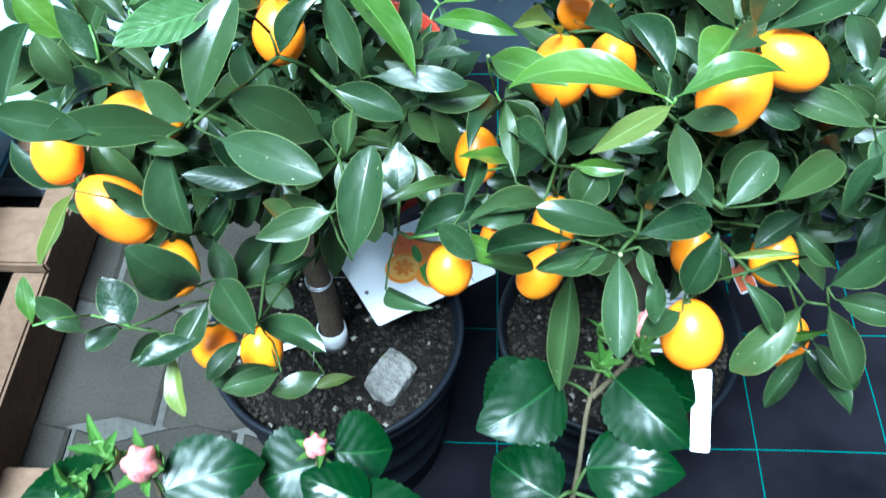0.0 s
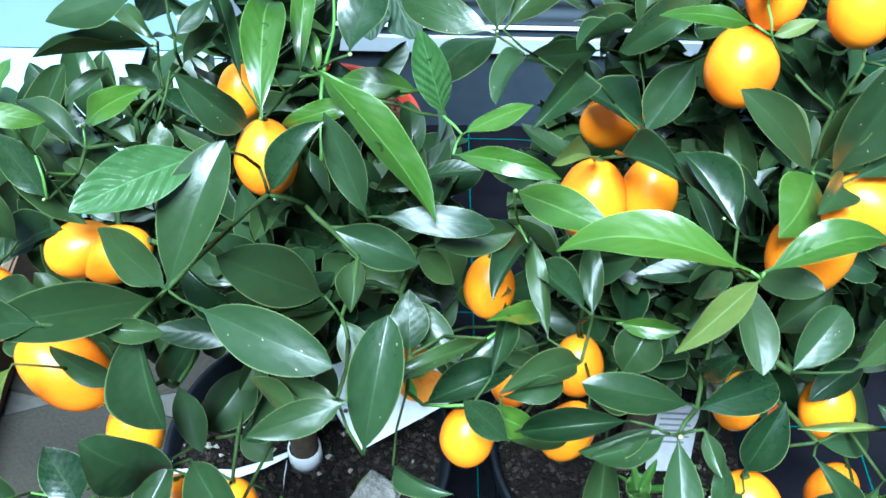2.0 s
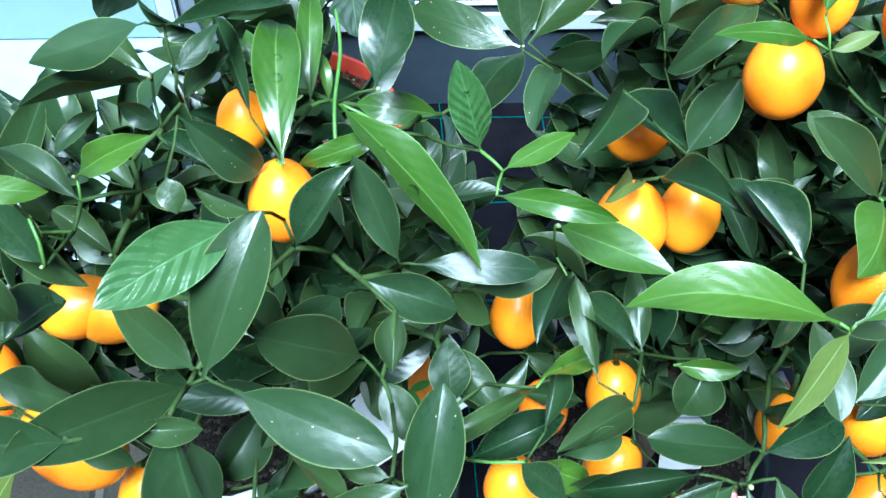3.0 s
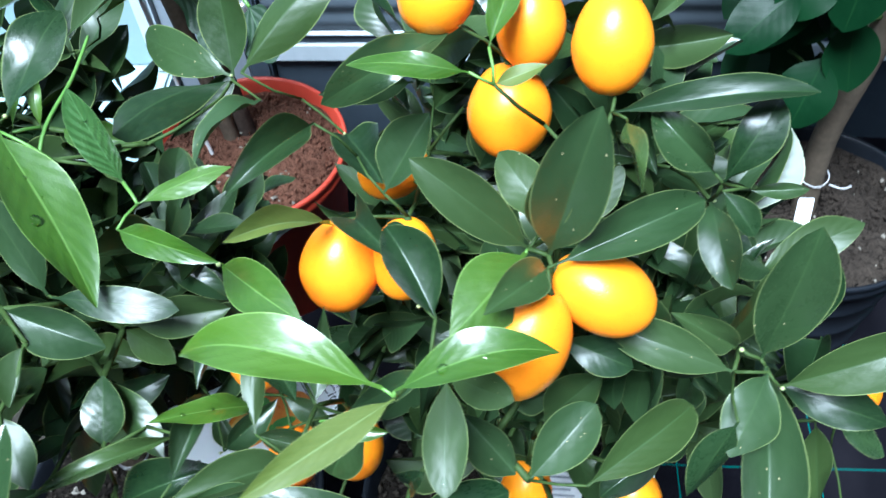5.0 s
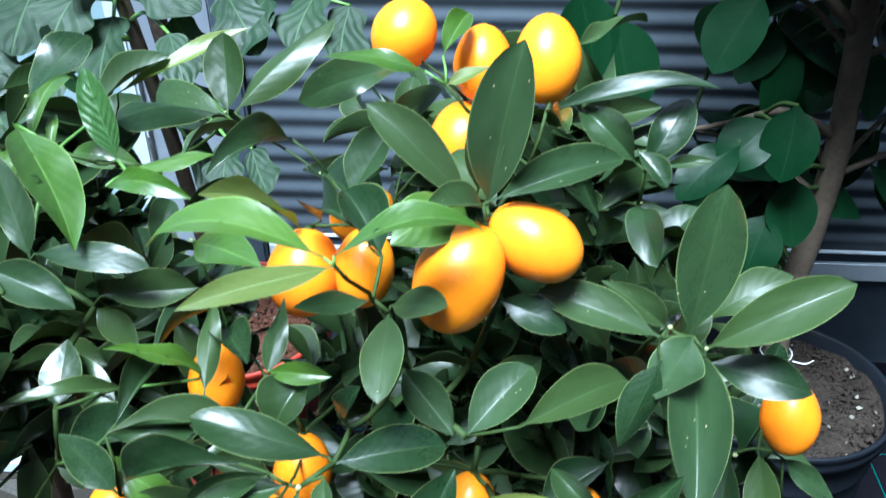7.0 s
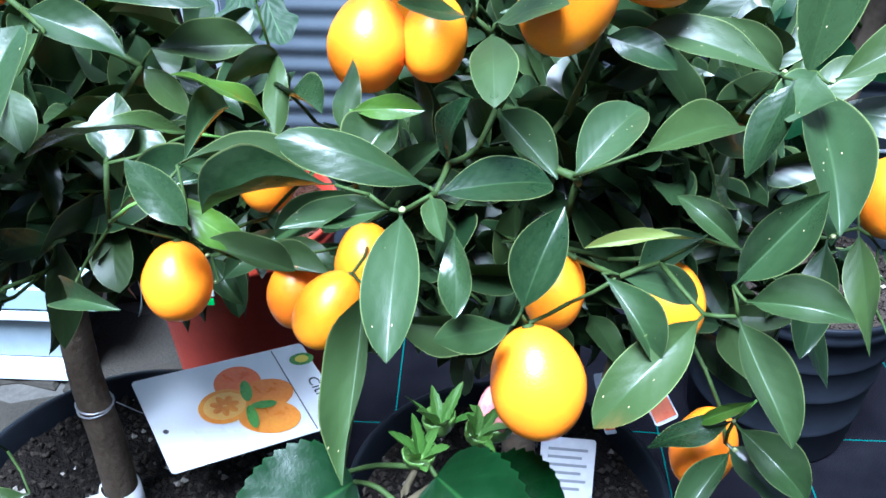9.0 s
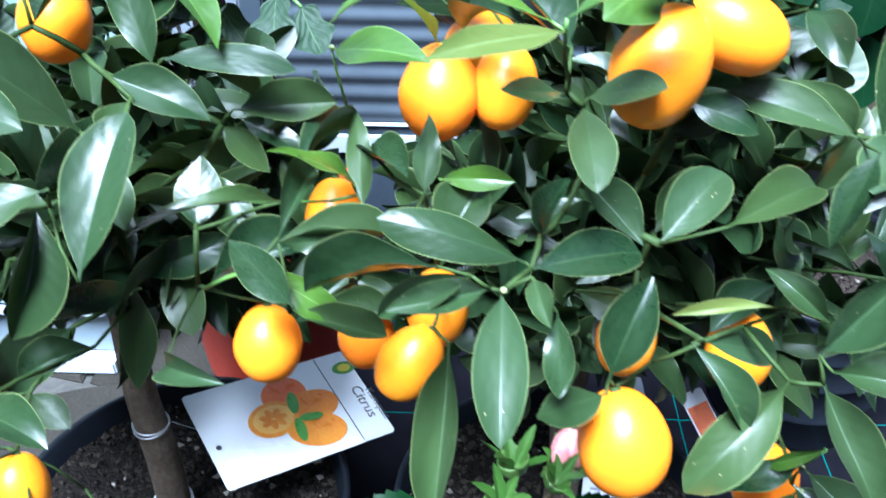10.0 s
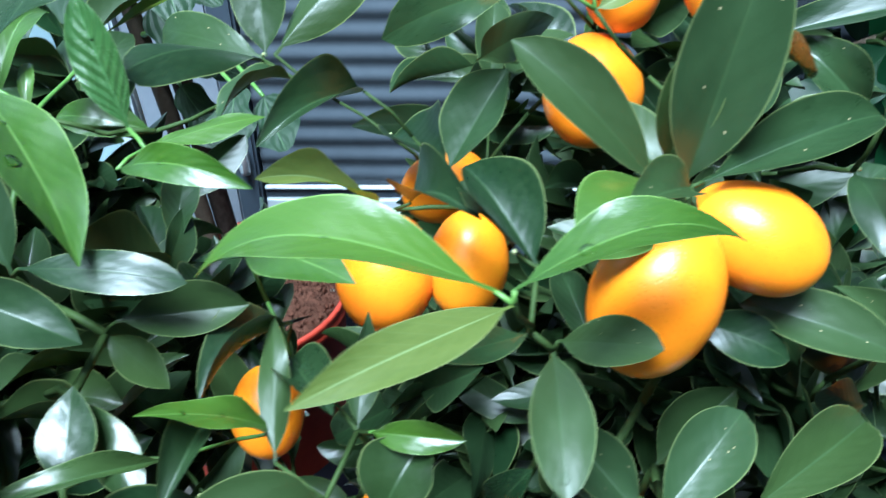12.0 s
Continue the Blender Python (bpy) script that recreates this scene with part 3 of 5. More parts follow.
pavement = tagged(new("pavement"), "worn grey concrete block paving with zigzag joints", "pavement", kind="structure")
def paver_mesh(wide, deep, high):
    """An interlocking block with zigzag long sides and a small chamfer."""
    zig = (0.0, -0.014, 0.0, 0.010, 0.0)
    top = [(wide * (i / 4 - 0.5), deep / 2 + zig[i]) for i in range(5)]
    low = [(x, y - deep) for x, y in reversed(top)]
    ring = top + low
    verts, n = [], len(ring)
    for inset, z in ((0.0, -high), (0.0, -0.004), (0.004, 0.0)):
        for x, y in ring:
            verts.append((x * (1 - 2 * inset / wide), y * (1 - 2 * inset / deep), z))
    faces = [tuple(range(2 * n, 3 * n))[::-1]]
    for k in range(2):
        for i in range(n):
            j = (i + 1) % n
            faces.append((k * n + j, k * n + i, (k + 1) * n + i, (k + 1) * n + j))
    return mesh_of("paver", verts, faces, PAVER)
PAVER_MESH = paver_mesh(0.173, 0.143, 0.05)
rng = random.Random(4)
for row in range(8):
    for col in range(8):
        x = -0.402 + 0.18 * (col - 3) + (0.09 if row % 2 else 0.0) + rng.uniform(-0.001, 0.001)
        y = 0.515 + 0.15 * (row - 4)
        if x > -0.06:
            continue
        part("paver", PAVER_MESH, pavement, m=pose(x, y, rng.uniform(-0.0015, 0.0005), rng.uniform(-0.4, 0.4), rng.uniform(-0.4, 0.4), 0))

verts, faces = [], []
nx, ny = 90, 70
for i in range(nx + 1):
    for j in range(ny + 1):
        x, y = -0.135 + 2.2 * i / nx, -0.9 + 1.95 * j / ny
        edge = 0.010 * noise.noise(Vector((y * 6, 0, 3))) if i == 0 else 0.0
        verts.append((x + edge, y, 0.006 + 0.003 * noise.noise(Vector((x * 7, y * 7, 1))) + 0.0015 * noise.noise(Vector((x * 30, y * 30, 5)))))
for i in range(nx):
    for j in range(ny):
        a = i * (ny + 1) + j
        faces.append((a, a + ny + 1, a + ny + 2, a + 1))
tagged(new("weed_cloth", mesh_of("weed_cloth", verts, faces, FABRIC, True)), "black woven ground cloth with thin green threads", "ground cloth", kind="structure")

# ribbed metal cladding over a white sill
WALL_Y = 1.04
wall = tagged(new("wall_back"), "dark grey ribbed metal wall above a white sill", "wall", kind="structure")
def ribbed(name, x0, x1, z0, z1, y, pitch, depth, mat):
    """A corrugated sheet with rounded waves, in one piece."""
    prof = []
    z = z0
    while z < z1:
        prof += [(y - depth * (0.5 - 0.5 * math.cos(2 * math.pi * k / 8)), z + pitch * k / 8) for k in range(8)]
        z += pitch
    prof.append((y, z))
    verts, faces = [], []
    for py, pz in prof:
        verts += [(x0, py, pz), (x1, py, pz)]
    for i in range(len(prof) - 1):
        faces.append((2 * i, 2 * i + 1, 2 * i + 3, 2 * i + 2))
    return mesh_of(name, verts, faces, mat, True)
part("cladding", ribbed("cladding", -0.13, 3.0, 0.1740, 2.3, WALL_Y - 0.034, 0.0235, 0.0026, CLAD), wall, "grey ribbed metal sheet")
part("backing", box("backing", (-0.13, WALL_Y - 0.028, 0.0), (3.0, WALL_Y + 0.10, 2.3), CLAD_DARK, 0), wall)
part("lip", box("lip", (-0.13, WALL_Y - 0.0405, 0.1705), (3.0, WALL_Y - 0.034, 0.1730), WHITE, 0.0008), wall, "thin white lip")
part("groove", box("groove", (-0.13, WALL_Y - 0.0375, 0.1585), (3.0, WALL_Y - 0.0285, 0.1700), CLAD_DARK, 0.0005), wall)
part("sill", box("sill", (-0.13, WALL_Y - 0.040, 0.132), (3.0, WALL_Y - 0.0285, 0.158), WHITE, 0.002), wall, "white painted sill")
part("base_panel", box("base_panel", (-0.13, WALL_Y - 0.034, 0.0), (3.0, WALL_Y - 0.0285, 0.1315), CLAD_DARK, 0.002), wall, "dark blue-grey base panel")

door = tagged(new("door_1"), "plain grey door leaf with a dark edge strip", "door", kind="structure")
part("leaf_panel", box("leaf_panel", (-0.252, 1.005, 0.0), (-0.160, 1.04, 2.05), DOOR_GREY, 0.003), door)
part("edge_strip", box("edge_strip", (-0.158, 0.995, 0.0), (-0.132, 1.04, 2.05), CLAD_DARK, 0.003), door)
for z in (0.21, 1.0, 1.75):
    h = part("hinge", lathe("hinge", [(0.0, -0.014), (0.005, -0.014), (0.006, -0.010), (0.006, 0.010), (0.005, 0.014), (0.0, 0.014)], METAL, 14), door, "small dull metal hinge")
    h.location = (-0.145, 0.991, z)

panel = tagged(new("window_1"), "pale blue-white glazed panel in a white frame", "window", kind="structure")
part("pane", box("pane", (-2.2, 1.011, 0.1175), (-0.277, 1.031, 2.1), PALE_BLUE, 0.002), panel)
part("frame_post", box("frame_post", (-0.275, 0.997, 0.1175), (-0.254, 1.041, 2.1), WHITE, 0.003), panel)
plinth = tagged(new("trim_plinth"), "white stepped plinth under the pale panel", "trim", kind="structure")
part("foot_rail", box("foot_rail", (-2.2, 0.752, 0.0), (-0.28, 0.772, 0.018), WHITE, 0.002), plinth)
part("face", box("face", (-2.2, 0.770, 0.0185), (-0.28, 0.784, 0.074), PLINTH_GREY, 0.001), plinth)
part("top_rail", box("top_rail", (-2.2, 0.760, 0.0745), (-0.28, 0.792, 0.084), WHITE, 0.002), plinth)
part("top_board", box("top_board", (-2.2, 0.764, 0.0845), (-0.256, 1.04, 0.117), PALE_BLUE, 0.004), plinth)

# plain unseen walls added round the yard; they block low sky light
for nm, lo, hi in (("wall_front", (-2.3, -2.6, 0), (3.1, -2.5, 2.3)), ("wall_left", (-2.3, -2.5, 0), (-2.2, 1.2, 2.2)), ("wall_right", (3.0, -2.5, 0), (3.1, 1.2, 2.3))):
    tagged(new(nm, box(nm, lo, hi, CONCRETE, 0.01)), "unseen plain grey wall, added to block low sky light", "wall", kind="structure")


# ---- pots ----
pot_things("plant_pot", "large black plastic pot with gritty soil on paving", (-0.095, 0.442, 0.0), 0.111, 0.209, POT, SOIL, "dark gritty potting soil", 0.018, bits=900, seed=3)
pot_things("plant_pot", "large black plastic pot with soil on ground cloth", (0.148, 0.447, 0.006), 0.104, 0.205, POT, SOIL, "dark gritty potting soil", 0.018, bits=700, seed=5)
pot_things("plant_pot", "terracotta red plastic pot filled with brown peat", (-0.110, 0.800, 0.0), 0.100, 0.200, RED, PEAT, "loose brown peat", 0.016, 0.80, False, 700, PEAT, 7)
pot_things("plant_pot", "black plastic pot with coarse brown bark soil", (0.427, 0.742, 0.006), 0.098, 0.185, POT, BARK_SOIL, "coarse brown bark soil", 0.014, bits=600, bit_mat=BARK_SOIL, seed=9)
pot_things("plant_pot", "small black plastic pot on the ground cloth", (0.080, 0.225, 0.006), 0.072, 0.120, POT, SOIL, "dark soil", 0.014, bits=150, seed=12)
pot_things("plant_pot", "small black plastic pot on the paving", (-0.118, 0.205, 0.0), 0.072, 0.120, POT, SOIL, "dark soil", 0.014, bits=150, seed=13)

# price sticker and green tag on the red pot
sticker = thing("pot_label", "white printed sticker with a green edge on the red pot", "label", (-0.119, 0.698, 0.154))
part("paper", box("paper", (-0.022, 0.006, 0.005), (0.006, 0.008, 0.028), PAPER, 0.0005), sticker)
part("green_edge", box("green_edge", (-0.022, 0.0035, -0.003), (0.006, 0.0055, 0.004), BRIGHT_GREEN, 0.0005), sticker, "bright green edge")
for i in range(3):
    part("print_bar", box("print_bar", (-0.019, 0.0048, 0.008 + 0.006 * i), (0.003 - 0.004 * i, 0.0058, 0.011 + 0.006 * i), INK, 0), sticker, "dark print")

# ---- wooden pallet and blue crate beside the paving ----
pallet = thing("wooden_pallet", "weathered raw wood pallet lying on the paving", "pallet", (-0.455, 0.48, 0.0))
for nm, lo, hi in (("runner", (-0.028, -0.16, 0.0), (0.012, 0.36, 0.078)), ("board", (-0.50, 0.26, 0.079), (0.016, 0.345, 0.097)), ("board", (-0.50, 0.10, 0.079), (0.016, 0.18, 0.097)),
                   ("board", (-0.50, -0.16, 0.079), (0.016, -0.075, 0.097)), ("block", (-0.030, -0.19, 0.0), (0.060, -0.10, 0.030))):
    part(nm, box(nm, lo, hi, WOOD, 0.003), pallet)
crate = thing("plastic_crate", "dark blue plastic crate on the pallet", "crate", (-0.62, 0.60, 0.097))
part("side", box("side", (-0.10, -0.16, 0.0), (0.096, 0.16, 0.012), BLUE, 0.004), crate)
for nm, lo, hi in (("wall", (0.085, -0.16, 0.0125), (0.097, 0.16, 0.11)), ("wall", (-0.10, -0.16, 0.0125), (-0.088, 0.16, 0.11)), ("wall", (-0.087, 0.148, 0.0125), (0.084, 0.16, 0.11)), ("wall", (-0.087, -0.16, 0.0125), (0.084, -0.148, 0.11))):
    part(nm, box(nm, lo, hi, BLUE, 0.003), crate)

# ---- plant card, tags, tape, stone ----
def flat_disc(name, rx, ry, z, mat, seg=28, start=0.0):
    verts = [(0, 0, z)] + [(rx * math.cos(start + 2 * math.pi * k / seg), ry * math.sin(start + 2 * math.pi * k / seg), z) for k in range(seg)]
    return mesh_of(name, verts, [(0, 1 + k, 1 + (k + 1) % seg) for k in range(seg)], mat)
card_w, card_h = 0.122, 0.0783
cx, cy, cz, origin = Vector((0.7855, 0.5787, -0.1854)), Vector((-0.5558, 0.8067, 0.1632)), Vector((0.2474, -0.0255, 0.9686)), Vector((-0.0527, 0.4179, 0.2480))
CARD = Matrix(((cx.x, cy.x, cz.x, origin.x), (cx.y, cy.y, cz.y, origin.y), (cx.z, cy.z, cz.z, origin.z), (0, 0, 0, 1)))
PRINT = 0.93
card = tagged(new("plant_card"), "white plant card picturing orange kumquats, wired to the trunk", "plant label")
card.matrix_basis = CARD
def round_card(name, w, h, r, thick, mat):
    bm = bmesh.new()
    pts = []
    for px, py, a0 in ((w - r, h - r, 0), (r, h - r, 90), (r, r, 180), (w - r, r, 270)):
        for k in range(6):
            a = radians(a0 + 18 * k)
            pts.append((px + r * math.cos(a), py + r * math.sin(a)))
    f = bm.faces.new([bm.verts.new((x, y, 0)) for x, y in pts])
    g = bmesh.ops.extrude_face_region(bm, geom=[f])
    for v in g["geom"]:
        if isinstance(v, bmesh.types.BMVert):
            v.co.z += thick
    return from_bmesh(name, bm, mat)
part("sheet", round_card("sheet", card_w, card_h, 0.003, 0.0008, PAPER), card)
def printed(name, x, y, rx, ry, mat, level, turn=0.0, label=""):
    return part(name, flat_disc(name, rx * 1.08, ry * 1.08, 0.0, mat), card, label, Matrix.Translation((x * PRINT, y * PRINT, 0.0008 + 0.00022 * level)) @ Matrix.Rotation(radians(turn), 4, "Z"))
printed("printed_fruit", 0.069, 0.060, 0.0155, 0.0135, PRINT_RED, 1, 20)
printed("printed_fruit", 0.082, 0.043, 0.0200, 0.0125, PRINT_ORANGE, 2, 5)
printed("printed_fruit", 0.078, 0.023, 0.0190, 0.0130, PRINT_ORANGE, 3, -15)
printed("printed_slice", 0.052, 0.042, 0.0165, 0.0130, PRINT_ORANGE, 4, 10)
printed("printed_slice_flesh", 0.052, 0.042, 0.0135, 0.0102, PRINT_PALE, 5, 10)
for k in range(7):
    a = 2 * math.pi * k / 7
    printed("printed_segment", 0.052 + 0.0062 * math.cos(a), 0.042 + 0.0050 * math.sin(a), 0.0038, 0.0022, PRINT_ORANGE, 6, math.degrees(a))
printed("printed_leaf", 0.071, 0.050, 0.0085, 0.0036, PRINT_GREEN, 7, 75)
printed("printed_leaf", 0.078, 0.034, 0.0080, 0.0030, PRINT_GREEN, 8, -8)
printed("printed_leaf", 0.066, 0.026, 0.0090, 0.0034, PRINT_GREEN, 9, 80)
printed("printed_emblem", 0.124, 0.068, 0.0085, 0.0052, PRINT_GREEN, 1, 0)
printed("printed_emblem_middle", 0.124, 0.068, 0.0048, 0.0032, PRINT_YELLOW, 2, 0)
part("printed_line", box("printed_line", (0.0975, 0.0015, 0.0), (0.0982, card_h - 0.0015, 0.0002), INK, 0), card, "thin dark line", pose(0, 0, 0.0009))
def lettering(name, text, size, m, mat, parent):
    cu = bpy.data.curves.new(name, "FONT")
    cu.body, cu.size, cu.extrude = text, size, 0.00008
    cu.materials.append(mat)
    ob = new(name, cu)
    ob.parent = parent
    ob.matrix_basis = m
    return tagged(ob, "dark lettering")
lettering("lettering", "Citrus", 0.0113, Matrix.Translation((0.1105, 0.045, 0.0012)) @ Matrix.Rotation(radians(-90), 4, "Z"), INK, card)
lettering("lettering", "Kumquat", 0.0077, Matrix.Translation((0.120, 0.040, 0.0012)) @ Matrix.Rotation(radians(-90), 4, "Z"), INK, card)
printed("hole", 0.0075, 0.034, 0.0017, 0.0017, INK, 2)
wire = thing("tie_wire", "thin wire tie holding the card to the trunk", "wire", (-0.0993, 0.4395, 0.283))
part("loop", tubes("loop", [[((0.0106 * math.cos(a / 3), 0.0106 * math.sin(a / 3), 0.0022 * math.sin(a / 6)), 0.0006) for a in range(38)]], METAL, 6), wire)
part("tail", tubes("tail", [smooth_run([(0.012, 0.002, 0.0), (0.014, 0.016, -0.020), (0.018, 0.026, -0.036), (0.024, 0.018, -0.038), (0.0235, 0.0165, -0.0415)], 0.0003, 0.0003)], METAL, 5), wire)

tape = thing("grafting_tape", "pale grey tape wound round the foot of the trunk", "tape", (-0.098, 0.438, 0.187))
part("band", lathe("band", [(0.0112, 0.0), (0.0124, 0.0), (0.0126, 0.012), (0.0123, 0.026), (0.0109, 0.026)], TAPE, 26, 0.03), tape)
def strip(name, points, width, mat):
    verts, faces = [], []
    for p, w in zip(points, width):
        verts += [(p[0], p[1] - w, p[2]), (p[0], p[1] + w, p[2] + 0.001)]
    for i in range(len(points) - 1):
        faces.append((2 * i, 2 * i + 2, 2 * i + 3, 2 * i + 1))
    me = mesh_of(name, verts, faces, mat, True)
    return me
ob = part("loose_end", strip("loose_end", [(-0.012, -0.004, 0.020), (-0.030, -0.010, 0.014), (-0.055, -0.016, 0.008), (-0.085, -0.016, 0.010), (-0.112, -0.020, 0.014)], [0.002, 0.003, 0.004, 0.004, 0.004], TAPE), tape)
ob.modifiers.new("thick", "SOLIDIFY").thickness = 0.0004
ob = part("loose_end", strip("loose_end", [(-0.012, -0.012, 0.022), (-0.014, -0.020, 0.014), (-0.015, -0.026, 0.004)], [0.002, 0.0026, 0.002], TAPE), tape)
ob.modifiers.new("thick", "SOLIDIFY").thickness = 0.0004

def lump(name, size, mat, seed, sub=3, amount=0.22):
    bm = bmesh.new()
    bmesh.ops.create_icosphere(bm, subdivisions=sub, radius=0.5)
    for v in bm.verts:
        k = 1 + amount * noise.noise(v.co * 2.2 + Vector((seed, 0, 0))) + 0.4 * amount * noise.noise(v.co * 6 + Vector((0, seed, 0)))
        c = Vector([max(-0.36, min(0.36, x)) for x in v.co]) * k
        v.co = Vector([c[i] * size[i] for i in range(3)])
    return from_bmesh(name, bm, mat)
tagged(part("stone", lump("stone", (0.056, 0.042, 0.027), STONE, 4), m=pose(-0.045, 0.398, 0.200, 8, -5, 58)), "speckled grey stone lying on the soil", "stone")
for x, y, z, turn, tip in ((-0.075, 0.399, 0.197, 200, -60), (-0.060, 0.396, 0.197, 60, -70)):
    ob = part("fallen_leaf", BLADES["pale"][1], m=leaf_pose((x, y, z), (x + 0.034 * math.cos(radians(turn)), y + 0.034 * math.sin(radians(turn)), z + 0.002), 0.014, 10, Vector((0, -0.2, 1))))
    tagged(ob, "small fallen green leaf lying on the soil", "leaf")

# paper tags hanging from the right-hand trees
def hang_tag(name, label, at, w, h, m, mat=PAPER, bars=0, orange=False):
    ob = thing(name, label, "tag", at)
    ob.matrix_basis = Matrix.Translation(at) @ m
    part("sheet", round_card("sheet", w, h, 0.002, 0.0006, mat), ob)
    for i in range(bars):
        part("print_bar", box("print_bar", (w * 0.14, h * (0.86 - 0.085 * i), 0.0007), (w * (0.86 - 0.1 * (i % 2)), h * (0.86 - 0.085 * i) + h * 0.03, 0.0009), PRINT_GREY, 0), ob, "dark print")
    if orange:
        part("print_patch", box("print_patch", (w * 0.06, h * 0.06, 0.0007), (w * 0.94, h * 0.72, 0.0010), PRINT_RED, 0), ob, "orange-red print")
    return ob
def frame_of(x, y):
    x = Vector(x).normalized()
    y = Vector(y)
    y = (y - y.dot(x) * x).normalized()
    z = x.cross(y)
    return Matrix(((x.x, y.x, z.x, 0), (x.y, y.y, z.y, 0), (x.z, y.z, z.z, 0), (0, 0, 0, 1)))
hang_tag("paper_tag", "white curled paper tag stuck in the pot soil", (0.193, 0.333, 0.212), 0.015, 0.064, frame_of((1, -0.1, 0.05), (0.15, 0.85, 0.40)))
hang_tag("paper_tag", "white paper tag with orange print among the leaves", (0.225, 0.420, 0.300), 0.014, 0.030, frame_of((0.9, 0.35, 0.25), (-0.3, 0.7, 0.5)), orange=True)
hang_tag("paper_tag", "white printed care strip in the pot", (0.164, 0.426, 0.204), 0.034, 0.057, frame_of((1.00, -0.01, -0.06), (-0.62, 0.45, 0.70)), TAPE, bars=6)
hang_tag("paper_tag", "orange and white paper tag stuck in the pot", (0.217, 0.507, 0.203), 0.009, 0.045, frame_of((0.9, 0.1, 0.1), (0.34, 0.83, 0.44)), orange=True)
hang_tag("paper_tag", "small white tag on the tree behind", (0.370, 0.654, 0.266), 0.017, 0.022, frame_of((0.8, 0.3, -0.35), (0.3, 0.6, 0.6)), bars=1)

# ---- hibiscus in front ----
HIB = variants("leaf", HIBISCUS, heart_outline, 5, (0.05, 0.16), (0.05, 0.40), 0.4, 0.05, 71, 0.3, teeth=0.09, tooth_count=12, rows=48)
BRACTS = variants("bract", BRACT, citrus_outline, 3, (-0.02, 0.1), (0.1, 0.4), 0.4, 0.02, 81, teeth=0.25, tooth_count=6, rows=18)
BUD = lathe("petals", [(0.0, 0.0), (0.30, 0.05), (0.42, 0.18), (0.47, 0.32), (0.49, 0.46), (0.47, 0.60), (0.41, 0.74), (0.31, 0.86), (0.18, 0.96), (0.05, 1.0), (0.0, 0.96)], PETAL, 40, 0.16, lobes=5, spiral=4.5)
CUP = lathe("cup", [(0.0, -0.05), (0.25, 0.0), (0.46, 0.18), (0.52, 0.42), (0.50, 0.50), (0.44, 0.36), (0.0, 0.1)], BRACT, 12, 0.08)
def hibiscus(label, foot, stems, leaves, buds, seed):
    """A hibiscus: woody stems from the foot, toothed glossy leaves on short stalks, and pink buds in green cups."""
    rng = random.Random(seed)
    ob = thing("hibiscus_plant", label, "plant", foot)
    f = Vector(foot)
    for pts in stems:
        part("stem", tubes("stem", [smooth_run([Vector(p) - f for p in pts], 0.0020, 0.0013)], HIBISCUS_BARK, 9), ob)
    for base, tip, w, roll in leaves:
        m = leaf_pose(base, tip, w, roll)
        m.translation -= f
        part("leaf", rng.choice(HIB), ob, m=m)
        near = min((Vector(p) for pts in stems for p in pts), key=lambda p: (p - Vector(base)).length)
        part("leaf_stalk", tubes("leaf_stalk", [smooth_run([near - f, (near + Vector(base)) / 2 - f + Vector((0, 0, 0.004)), Vector(base) - f], 0.0013, 0.0010)], TWIG, 6), ob)
    for at, up, size, opened in buds:
        a = Vector(up).normalized()
        q = Matrix.Translation(Vector(at) - f) @ a.to_track_quat("Z", "Y").to_matrix().to_4x4()
        bud = part("bud", CUP, ob, "green cup", q @ Matrix.Diagonal((size * 0.8, size * 0.8, size, 1)))
        if opened:
            part("petals", BUD, bud, "furled pink petals", Matrix.Translation((0, 0, 0.22)) @ Matrix.Diagonal((1.0, 1.0, opened, 1)))
        for k in range(6):
            c = 2 * math.pi * k / 6
            s = a.cross(Vector((0.2, 0.9, 0.3))).normalized()
            u = s.cross(a)
            d = (s * math.cos(c) + u * math.sin(c)) * 0.75 + a * rng.uniform(0.5, 1.3)
            m = leaf_pose(Vector(at), Vector(at) + d.normalized() * size * rng.uniform(0.95, 1.3), size * 0.36, rng.uniform(-25, 25), a)
            m.translation -= f
            part("bract", rng.choice(BRACTS), ob, m=m)
    return ob
hibiscus("glossy hibiscus with dark toothed leaves and one pink bud", (0.081, 0.225, 0.089),
         [[(0.081, 0.225, 0.089), (0.082, 0.233, 0.249), (0.086, 0.241, 0.356), (0.094, 0.284, 0.384), (0.101, 0.303, 0.392)], [(0.096, 0.288, 0.386), (0.116, 0.309, 0.384), (0.131, 0.329, 0.382)]],
         [((0.077, 0.298, 0.388), (0.029, 0.266, 0.383), 0.052, -8), ((0.109, 0.295, 0.396), (0.150, 0.258, 0.385), 0.046, 10), ((0.076, 0.235, 0.360), (0.039, 0.262, 0.356), 0.050, 5),
          ((0.092, 0.249, 0.373), (0.147, 0.244, 0.381), 0.044, -12), ((0.063, 0.318, 0.366), (0.034, 0.283, 0.354), 0.045, 0), ((0.123, 0.307, 0.372), (0.163, 0.298, 0.363), 0.048, 6), ((0.138, 0.228, 0.335), (0.175, 0.216, 0.325), 0.036, 0)],
         [((0.131, 0.331, 0.380), (0.05, 0.12, 1), 0.019, 1.2), ((0.109, 0.331, 0.383), (-0.1, 0.1, 1), 0.018, 0.0), ((0.102, 0.306, 0.392), (0, -0.2, 1), 0.016, 0.0), ((0.123, 0.312, 0.399), (0.3, -0.1, 1), 0.015, 0.0)], 3)
